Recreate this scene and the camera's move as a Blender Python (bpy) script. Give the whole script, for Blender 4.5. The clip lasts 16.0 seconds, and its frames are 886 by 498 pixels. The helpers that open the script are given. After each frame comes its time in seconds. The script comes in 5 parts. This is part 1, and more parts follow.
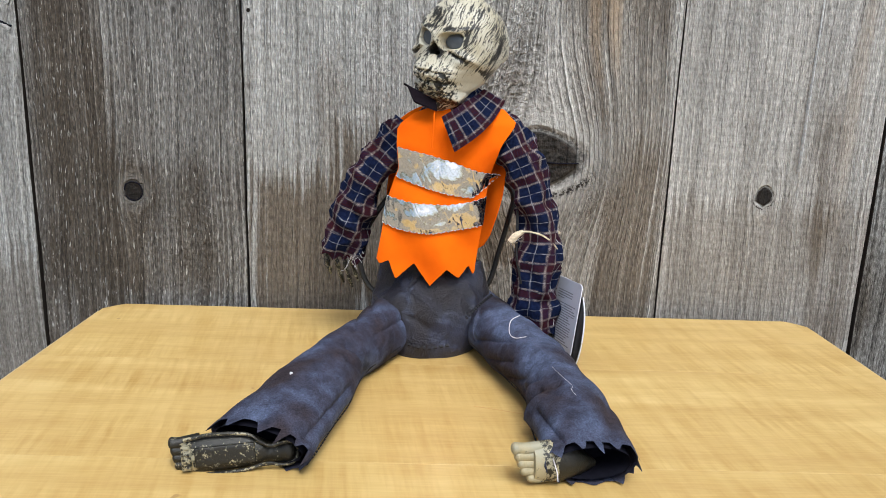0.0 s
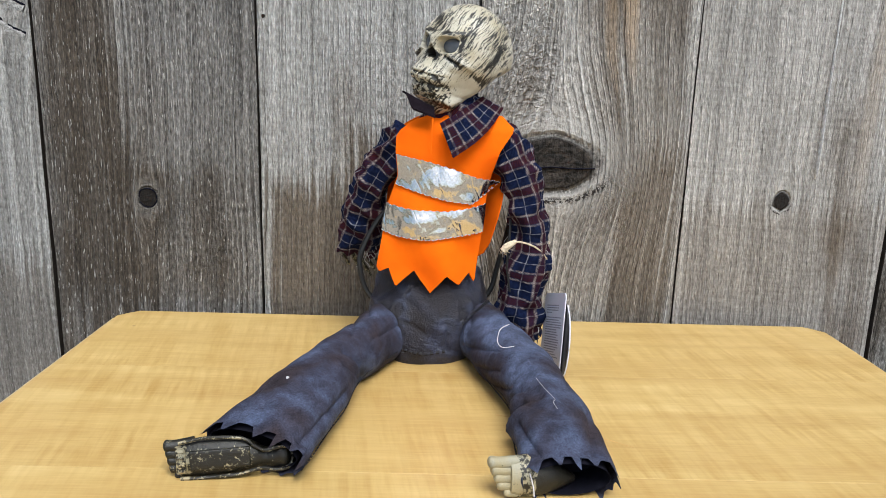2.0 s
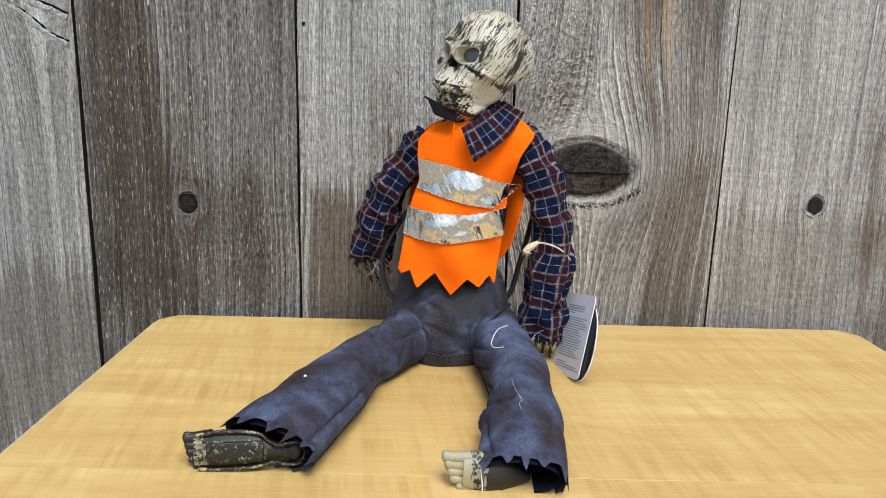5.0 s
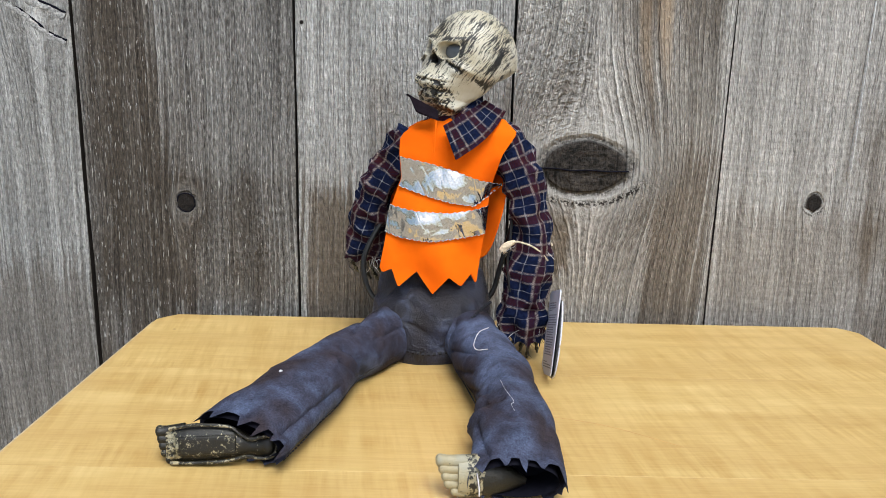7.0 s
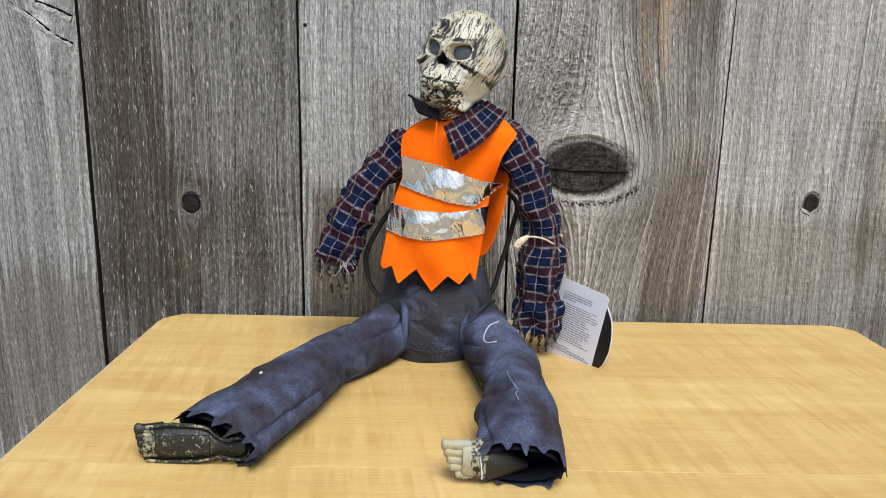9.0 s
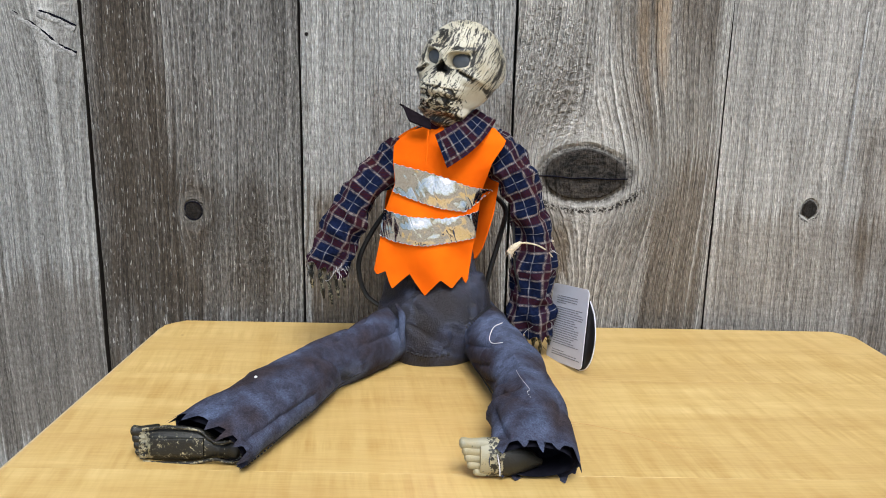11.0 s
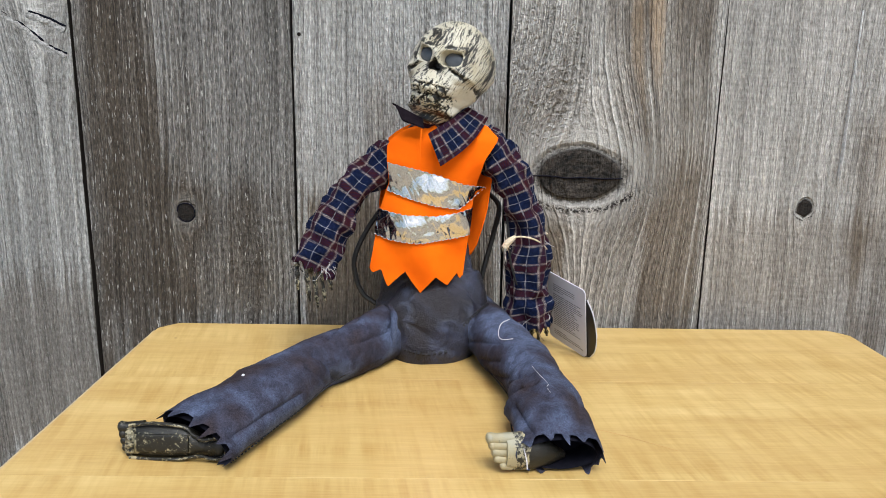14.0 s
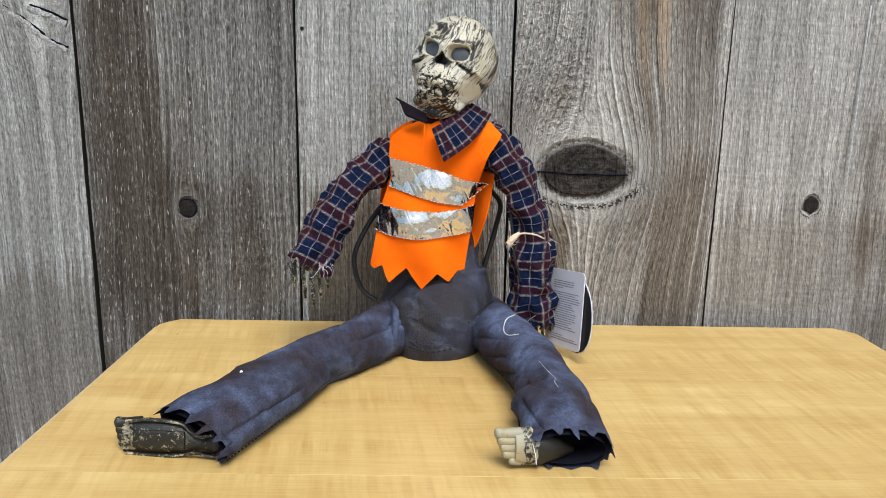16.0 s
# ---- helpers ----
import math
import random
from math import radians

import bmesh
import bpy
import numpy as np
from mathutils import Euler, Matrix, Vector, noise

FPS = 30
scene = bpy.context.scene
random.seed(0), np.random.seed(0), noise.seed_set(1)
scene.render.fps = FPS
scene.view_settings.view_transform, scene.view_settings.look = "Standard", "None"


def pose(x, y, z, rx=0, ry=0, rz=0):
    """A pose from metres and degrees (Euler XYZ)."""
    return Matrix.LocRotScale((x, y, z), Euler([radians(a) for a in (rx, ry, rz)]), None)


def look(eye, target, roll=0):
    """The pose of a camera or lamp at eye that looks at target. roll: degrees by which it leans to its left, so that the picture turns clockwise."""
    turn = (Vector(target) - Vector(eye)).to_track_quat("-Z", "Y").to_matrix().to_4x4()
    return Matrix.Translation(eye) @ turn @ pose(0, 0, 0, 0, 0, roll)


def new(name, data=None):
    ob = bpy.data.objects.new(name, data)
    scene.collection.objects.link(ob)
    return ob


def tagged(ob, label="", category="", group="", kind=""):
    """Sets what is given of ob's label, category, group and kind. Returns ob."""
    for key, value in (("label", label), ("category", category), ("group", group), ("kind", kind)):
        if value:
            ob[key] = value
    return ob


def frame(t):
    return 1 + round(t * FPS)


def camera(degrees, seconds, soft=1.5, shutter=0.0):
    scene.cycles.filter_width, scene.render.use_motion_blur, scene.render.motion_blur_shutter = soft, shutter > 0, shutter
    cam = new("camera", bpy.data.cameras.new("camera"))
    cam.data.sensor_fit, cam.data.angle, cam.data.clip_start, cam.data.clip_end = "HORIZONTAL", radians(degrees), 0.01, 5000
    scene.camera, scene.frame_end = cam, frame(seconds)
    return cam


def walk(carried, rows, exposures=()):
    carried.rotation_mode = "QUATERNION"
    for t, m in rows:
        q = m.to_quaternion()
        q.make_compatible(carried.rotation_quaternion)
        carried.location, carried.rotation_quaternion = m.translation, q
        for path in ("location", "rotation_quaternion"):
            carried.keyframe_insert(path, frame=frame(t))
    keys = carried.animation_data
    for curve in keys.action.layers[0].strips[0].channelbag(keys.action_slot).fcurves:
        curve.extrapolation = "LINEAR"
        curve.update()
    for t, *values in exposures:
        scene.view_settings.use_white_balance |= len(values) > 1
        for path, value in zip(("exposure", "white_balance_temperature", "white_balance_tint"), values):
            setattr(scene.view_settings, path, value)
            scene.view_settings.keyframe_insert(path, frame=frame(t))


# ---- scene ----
cam = camera(61.9, 16.0, soft=0.9)
PATH = [
    (0, (-0.018, -0.492, 0.658), (0.019, 1.453, 0.196), 1.9),
    (0.5, (-0.019, -0.494, 0.659), (0.014, 1.452, 0.198), 1.8),
    (1, (-0.022, -0.492, 0.659), (0.012, 1.454, 0.198), 1.9),
    (1.5, (-0.023, -0.491, 0.66), (0.012, 1.455, 0.2), 1.9),
    (2, (-0.027, -0.489, 0.66), (0.004, 1.458, 0.202), 1.7),
    (2.5, (-0.031, -0.488, 0.66), (-0.005, 1.458, 0.198), 1.6),
    (3, (-0.031, -0.493, 0.662), (-0.005, 1.454, 0.204), 1.6),
    (3.5, (-0.036, -0.492, 0.662), (-0.019, 1.454, 0.204), 1.5),
    (4, (-0.045, -0.492, 0.662), (-0.027, 1.455, 0.208), 1.6),
    (6.5, (-0.05, -0.495, 0.662), (-0.028, 1.454, 0.211), 1.4),
    (7, (-0.049, -0.493, 0.66), (-0.026, 1.456, 0.211), 1.4),
    (7.5, (-0.047, -0.492, 0.66), (-0.018, 1.456, 0.206), 1.3),
    (8, (-0.047, -0.494, 0.66), (-0.02, 1.454, 0.205), 1.3),
    (8.5, (-0.048, -0.496, 0.661), (-0.023, 1.452, 0.206), 1.3),
    (9, (-0.051, -0.499, 0.662), (-0.026, 1.449, 0.21), 1.3),
    (11.5, (-0.05, -0.502, 0.663), (-0.029, 1.45, 0.229), 1.2),
    (12, (-0.049, -0.501, 0.662), (-0.021, 1.45, 0.224), 1.0),
    (12.5, (-0.048, -0.502, 0.663), (-0.02, 1.449, 0.225), 0.9),
    (13, (-0.049, -0.5, 0.663), (-0.017, 1.452, 0.228), 0.9),
    (13.5, (-0.049, -0.502, 0.664), (-0.016, 1.45, 0.226), 1.0),
    (14, (-0.05, -0.499, 0.665), (-0.016, 1.451, 0.222), 1.0),
    (14.5, (-0.053, -0.499, 0.664), (-0.018, 1.452, 0.224), 1.1),
    (15, (-0.051, -0.504, 0.667), (-0.02, 1.446, 0.224), 1.1),
    (15.5, (-0.05, -0.5, 0.665), (-0.019, 1.449, 0.22), 1.1),
    (16, (-0.051, -0.496, 0.663), (-0.022, 1.453, 0.215), 1.1),
]
walk(cam, [(t, look(eye, target, roll)) for t, eye, target, roll in PATH])


# ---- world and light ----
world = bpy.data.worlds.new("overcast_sky")
scene.world = world
world.use_nodes = True
wn = world.node_tree.nodes
sky = wn.new("ShaderNodeTexSky")
sky.sky_type, sky.sun_disc = "NISHITA", False
sky.sun_elevation, sky.sun_rotation = radians(59), radians(162)
sky.air_density, sky.dust_density = 1.0, 4.0
wn["Background"].inputs["Strength"].default_value = 0.10
world.node_tree.links.new(sky.outputs[0], wn["Background"].inputs["Color"])
sun = new("sun", bpy.data.lights.new("sun", "SUN"))
sun.data.energy, sun.data.angle, sun.data.color = 1.9, radians(35), (1.0, 0.985, 0.965)
sun.matrix_world = look((0.35, -1.05, 2.35), (0, 0, 0.5))
scene.view_settings.exposure = 0.73
scene.view_settings.use_white_balance = True
scene.view_settings.white_balance_temperature, scene.view_settings.white_balance_tint = 6080, 5

# ---- materials ----


def ramp_stops(node, stops):
    e = node.color_ramp.elements
    while len(e) < len(stops):
        e.new(0.5)
    for el, (p, c) in zip(e, stops):
        el.position = p
        el.color = (*c, 1) if len(c) == 3 else c


class Nodes:
    """Small helper to write node graphs as plain expressions."""

    def __init__(self, name):
        self.mat = bpy.data.materials.new(name)
        self.mat.use_nodes = True
        self.t = self.mat.node_tree
        self.bsdf = self.t.nodes["Principled BSDF"]

    def put(self, value, socket):
        if isinstance(value, bpy.types.NodeSocket):
            self.t.links.new(value, socket)
        elif value is not None:
            socket.default_value = value

    def math(self, op, a, b=None, c=None, clamp=False):
        n = self.t.nodes.new("ShaderNodeMath")
        n.operation, n.use_clamp = op, clamp
        for v, s in zip((a, b, c), n.inputs):
            self.put(v, s)
        return n.outputs[0]

    def vec(self, op, a, b=None):
        n = self.t.nodes.new("ShaderNodeVectorMath")
        n.operation = op
        self.put(a, n.inputs[0])
        self.put(b, n.inputs[1])
        return n.outputs["Value"] if op in ("LENGTH", "DISTANCE", "DOT_PRODUCT") else n.outputs[0]

    def coords(self, which="Object"):
        return self.t.nodes.new("ShaderNodeTexCoord").outputs[which]

    def split(self, v):
        n = self.t.nodes.new("ShaderNodeSeparateXYZ")
        self.put(v, n.inputs[0])
        return n.outputs

    def join(self, x, y, z):
        n = self.t.nodes.new("ShaderNodeCombineXYZ")
        for v, s in zip((x, y, z), n.inputs):
            self.put(v, s)
        return n.outputs[0]

    def noise(self, v, scale, detail=4, rough=0.55, distortion=0.0):
        n = self.t.nodes.new("ShaderNodeTexNoise")
        self.put(v, n.inputs["Vector"])
        for k, x in (("Scale", scale), ("Detail", detail), ("Roughness", rough), ("Distortion", distortion)):
            n.inputs[k].default_value = x
        return n.outputs[0]

    def ramp(self, f, stops):
        n = self.t.nodes.new("ShaderNodeValToRGB")
        ramp_stops(n, stops)
        self.put(f, n.inputs[0])
        return n.outputs[0]

    def fit(self, v, a, b, c=0.0, d=1.0):
        n = self.t.nodes.new("ShaderNodeMapRange")
        for x, s in zip((v, a, b, c, d), n.inputs):
            self.put(x, s)
        return n.outputs[0]

    def mix(self, f, a, b, how="MIX"):
        n = self.t.nodes.new("ShaderNodeMix")
        n.data_type, n.blend_type = "RGBA", how
        self.put(f, n.inputs[0])
        self.put((*a, 1) if isinstance(a, tuple) else a, n.inputs[6])
        self.put((*b, 1) if isinstance(b, tuple) else b, n.inputs[7])
        return n.outputs[2]

    def bump(self, h, strength, distance, under=None):
        n = self.t.nodes.new("ShaderNodeBump")
        n.inputs["Strength"].default_value, n.inputs["Distance"].default_value = strength, distance
        self.put(h, n.inputs["Height"])
        if under is not None:
            self.put(under, n.inputs["Normal"])
        return n.outputs[0]

    def rand(self):
        return self.t.nodes.new("ShaderNodeObjectInfo").outputs["Random"]

    def done(self, color=None, rough=0.6, metal=0.0, normal=None, **more):
        b = self.bsdf.inputs
        self.put((*color, 1) if isinstance(color, tuple) else color, b["Base Color"])
        self.put(rough, b["Roughness"])
        self.put(metal, b["Metallic"])
        self.put(normal, b["Normal"])
        for k, v in more.items():
            self.put(v, b[k.replace("_", " ").title().replace("Ior", "IOR")])
        return self.mat


def plain(name, color, rough=0.6, metal=0.0, spread=0.15, scale=300.0, gloss=0.5):
    n = Nodes(name)
    v = n.noise(n.coords(), scale, 4)
    c = n.mix(n.fit(v, 0.3, 0.7), tuple(x * (1 - spread) for x in color), tuple(min(1, x * (1 + spread)) for x in color))
    return n.done(c, rough, metal, n.bump(v, 0.2, 0.0004), specular_ior_level=gloss)


def weathered_board(name, seed, tone, brown, knots=(), patches=(), splinters=0.0, knot_tone=(0.10, 0.085, 0.072), tan=(), contrast=1.0, lines=0.0, saw=0.0, halo=0.26, ripples=()):
    """Grey cedar: ridged grain that bends round knots; brown where the weather has not bleached it. Knots: (x, z, size
    x, size z).
    Patches: (x, z, half width, half height, how much browner, or greyer where negative); some are stains, some paint
    light and shade in."""
    n = Nodes(name)
    p = n.coords()
    x, y, z = n.split(p)
    drift = n.noise(n.join(n.math("MULTIPLY", x, 5.0), seed, n.math("MULTIPLY", z, 3.0)), 1.0, 2)
    gx = n.math("ADD", x, n.math("MULTIPLY", n.math("SUBTRACT", drift, 0.5), 0.022))
    jag = n.noise(n.join(n.math("MULTIPLY", x, 60.0), seed + 5.0, n.math("MULTIPLY", z, 70.0)), 1.0, 3, 0.6)
    gx = n.math("ADD", gx, n.math("MULTIPLY", n.math("SUBTRACT", jag, 0.5), 0.0022))
    heart = None
    for kx, kz, sx, sz in knots:
        dx, dz = n.math("SUBTRACT", x, kx), n.math("SUBTRACT", z, kz)
        ex, ez = n.math("DIVIDE", dx, sx), n.math("DIVIDE", dz, sz)
        d = n.math("SQRT", n.math("ADD", n.math("MULTIPLY", ex, ex), n.math("MULTIPLY", ez, ez)))
        wob = n.math("MULTIPLY", n.math("SUBTRACT", n.noise(p, 1.0 / sx, 3), 0.5), 0.8 if sx < 0.01 else 0.45)
        d = n.math("ADD", d, wob)
        far = n.math("SQRT", n.math("ADD", n.math("MULTIPLY", ex, ex), n.math("MULTIPLY", n.math("MULTIPLY", ez, ez), 0.22)))
        pull = n.math("MULTIPLY", n.math("EXPONENT", n.math("MULTIPLY", n.math("MULTIPLY", far, far), -0.36)), 0.9)
        gx = n.math("SUBTRACT", gx, n.math("MULTIPLY", dx, pull))
        heart = d if heart is None else n.math("MINIMUM", heart, d)
    ridge = n.noise(n.join(gx, n.math("ADD", n.math("MULTIPLY", y, 0.2), seed), n.math("MULTIPLY", z, 0.010)), 330.0, 4, 0.62)
    fine = n.noise(n.join(gx, seed + 3.0, n.math("MULTIPLY", z, 0.022)), 1150.0, 3, 0.7)
    band = n.noise(n.join(gx, seed + 7.0, n.math("MULTIPLY", z, 0.06)), 34.0, 3, 0.55)
    cloud = n.noise(n.join(x, seed, n.math("MULTIPLY", z, 0.5)), 13.0, 5, 0.62)
    pore = n.noise(n.join(n.math("MULTIPLY", x, 1.0), seed + 1.0, n.math("MULTIPLY", z, 0.22)), 1100.0, 3, 0.7)
    pebble = n.noise(n.join(gx, seed + 2.0, n.math("MULTIPLY", z, 0.38)), 520.0, 3, 0.65)
    grain = n.math("ADD", n.math("MULTIPLY", ridge, 0.30), n.math("ADD", n.math("MULTIPLY", fine, 0.18), n.math("ADD", n.math("MULTIPLY", pore, 0.28), n.math("MULTIPLY", pebble, 0.24))))
    grow = None
    if lines:
        turn = n.math("ADD", n.math("MULTIPLY", gx, 6.2832 / 0.0034), n.math("MULTIPLY", n.noise(n.join(gx, seed + 9.0, n.math("MULTIPLY", z, 0.05)), 60.0, 2), 9.0))
        grow = n.fit(n.math("SINE", turn), 0.45, 1.0)
        grain = n.math("ADD", grain, n.math("MULTIPLY", n.math("MULTIPLY", grow, n.fit(cloud, 0.35, 0.60, 0.25, 1.0)), 0.070 * lines))
    swell = None
    for px, pz, sx, sz, amount in ripples:
        ax, az = n.math("DIVIDE", n.math("SUBTRACT", x, px), sx), n.math("DIVIDE", n.math("SUBTRACT", z, pz), sz)
        near = n.fit(n.math("ADD", n.math("MULTIPLY", ax, ax), n.math("MULTIPLY", az, az)), 1.3, 0.3)
        wave = n.math("SUBTRACT", n.noise(n.join(n.math("MULTIPLY", gx, 1.4), seed + 6.0, n.math("MULTIPLY", z, 0.8)), 400.0, 2, 0.5, 0.7), 0.5)
        wave = n.math("MULTIPLY", wave, near)
        grain = n.math("ADD", grain, n.math("MULTIPLY", wave, amount))
        wave = n.math("MULTIPLY", wave, 12.0 * amount)
        swell = wave if swell is None else n.math("ADD", swell, wave)
    if saw:
        cut = n.noise(n.join(n.math("MULTIPLY", x, 0.10), seed + 4.0, n.math("ADD", z, n.math("MULTIPLY", x, 0.05))), 480.0, 2, 0.5)
        grain = n.math("ADD", grain, n.math("MULTIPLY", n.math("SUBTRACT", cut, 0.5), saw))
    grain = n.math("ADD", n.math("MULTIPLY", n.math("SUBTRACT", grain, 0.492), contrast), 0.492)
    grey = n.ramp(grain, ((0.408, (0.030, 0.028, 0.026)), (0.462, (0.165, 0.160, 0.152)), (0.515, (0.335, 0.330, 0.320)), (0.585, (0.68, 0.678, 0.67))))
    warm = n.ramp(grain, ((0.40, (0.013, 0.0105, 0.008)), (0.47, (0.078, 0.063, 0.049)), (0.54, (0.165, 0.140, 0.112)), (0.62, (0.40, 0.36, 0.31))))
    mask = n.fit(n.math("ADD", n.math("MULTIPLY", band, 0.55), n.math("MULTIPLY", cloud, 0.45)), brown - 0.10, brown + 0.08)
    for px, pz, sx, sz, amount in patches:
        ax = n.math("DIVIDE", n.math("ABSOLUTE", n.math("SUBTRACT", x, px)), sx)
        az = n.math("DIVIDE", n.math("ABSOLUTE", n.math("SUBTRACT", z, pz)), sz)
        edge = n.math("ADD", n.math("MAXIMUM", ax, az), n.math("MULTIPLY", n.math("SUBTRACT", ridge, 0.5), 1.6))
        mask = n.math("SUBTRACT", mask, n.fit(edge, 1.10, 0.84, 0.0, amount), clamp=True)
    col = n.mix(mask, warm, grey)
    col = n.mix(1.0, col, n.ramp(cloud, ((0.3, tuple(0.78 * t for t in tone)), (0.7, tuple(1.12 * t for t in tone)))), "MULTIPLY")
    for px, pz, sx, sz, amount in tan:
        ax = n.math("DIVIDE", n.math("SUBTRACT", gx, px), sx)
        az = n.math("DIVIDE", n.math("SUBTRACT", z, pz), sz)
        near = n.math("ADD", n.math("MULTIPLY", ax, ax), n.math("MULTIPLY", az, az))
        col = n.mix(n.math("MULTIPLY", n.fit(near, 1.3, 0.2), n.fit(grain, 0.42, 0.56, 0.3 * amount, amount)), col, (0.48, 0.345, 0.22))
    if splinters:
        sliver = n.noise(n.join(n.math("MULTIPLY", gx, 1000.0), seed + 11.0, n.math("MULTIPLY", z, 120.0)), 1.0, 3, 0.6)
        col = n.mix(n.fit(sliver, 0.63, 0.67, 0.0, splinters), col, (0.74, 0.72, 0.68))
    height = n.math("ADD", ridge, n.math("ADD", n.math("MULTIPLY", pore, 0.50), n.math("ADD", n.math("MULTIPLY", pebble, 0.85), n.math("MULTIPLY", fine, 0.25))))
    if swell is not None:
        height = n.math("ADD", height, swell)
    if grow is not None:
        height = n.math("ADD", height, n.math("MULTIPLY", grow, 0.40 * min(1.0, 1.4 * lines)))
    if heart is not None:
        rings = n.math("SINE", n.math("MULTIPLY", heart, 17.0))
        tone_in = n.math("ADD", n.math("MULTIPLY", rings, 0.035), n.math("ADD", n.noise(p, 420.0, 4, 0.65), n.math("MULTIPLY", n.noise(p, 60.0, 2), 0.5)))
        core = n.mix(n.fit(tone_in, 0.62, 1.0), (0.006, 0.005, 0.004), tuple(knot_tone))
        inside = n.fit(heart, 1.05, 0.92)
        glow = n.math("MULTIPLY", n.fit(heart, 2.3, 1.25), n.fit(grain, 0.42, 0.54, 0.5 * halo, halo))
        col = n.mix(glow, col, (0.50, 0.485, 0.455))
        flake = n.fit(n.noise(p, 650.0, 3, 0.6), 0.46, 0.56)
        shelf = n.math("MULTIPLY", n.math("MULTIPLY", n.fit(heart, 1.58, 1.44), n.fit(heart, 1.22, 1.34)), n.fit(z, knots[0][1] - 0.2 * knots[0][3], knots[0][1] - 0.8 * knots[0][3]))
        col = n.mix(n.math("MULTIPLY", n.math("MULTIPLY", shelf, flake), min(1.0, 1.7 * halo)), col, (0.026, 0.021, 0.018))
        rim = n.math("MULTIPLY", n.fit(heart, 1.22, 1.06), n.fit(heart, 0.88, 1.0))
        crust = n.fit(n.noise(p, 500.0, 3), 0.4, 0.6, 0.35, 1.0)
        col = n.mix(n.math("MULTIPLY", rim, n.math("MULTIPLY", crust, 0.8)), col, (0.022, 0.017, 0.014))
        col = n.mix(inside, col, core)
        height = n.math("SUBTRACT", height, n.math("MULTIPLY", rim, 0.7))
    return n.done(col, 0.72, 0.0, n.bump(height, 1.0, 0.0030), specular_ior_level=0.3)


def maple():
    n = Nodes("varnished_maple")
    p = n.coords()
    x, y, z = n.split(p)
    r = n.math("MULTIPLY", n.rand(), 9.0)
    fine = n.noise(n.join(n.math("MULTIPLY", x, 0.06), n.math("ADD", y, r), z), 900.0, 4, 0.6)
    broad = n.noise(n.join(n.math("MULTIPLY", x, 0.12), n.math("ADD", y, r), z), 75.0, 3, 0.55)
    skew = n.math("ADD", x, n.math("MULTIPLY", y, 0.14))
    curl = n.noise(n.join(n.math("MULTIPLY", skew, 1.75), n.math("ADD", n.math("MULTIPLY", y, 0.16), r), z), 125.0, 3, 0.55, 0.12)
    patch = n.noise(n.join(n.math("MULTIPLY", x, 0.35), n.math("ADD", n.math("MULTIPLY", y, 1.5), r), z), 22.0, 3)
    col = n.ramp(broad, ((0.3, (0.45, 0.292, 0.098)), (0.55, (0.525, 0.364, 0.132)), (0.75, (0.60, 0.440, 0.18))))
    col = n.mix(n.math("MULTIPLY", n.fit(curl, 0.38, 0.68), n.fit(patch, 0.28, 0.72, 0.10, 1.0)), col, (0.365, 0.214, 0.051))
    col = n.mix(n.fit(fine, 0.35, 0.75, 0.0, 0.20), col, (0.80, 0.58, 0.28))
    dots = n.noise(p, 55.0, 2)
    col = n.mix(n.fit(dots, 0.775, 0.80, 0.0, 0.5), col, (0.2, 0.09, 0.03))
    gloss = n.fit(n.noise(p, 30.0, 4), 0.3, 0.7, 0.30, 0.42)
    return n.done(col, gloss, 0.0, n.bump(n.math("ADD", fine, n.math("MULTIPLY", curl, 0.5)), 0.10, 0.0006), specular_ior_level=0.5)


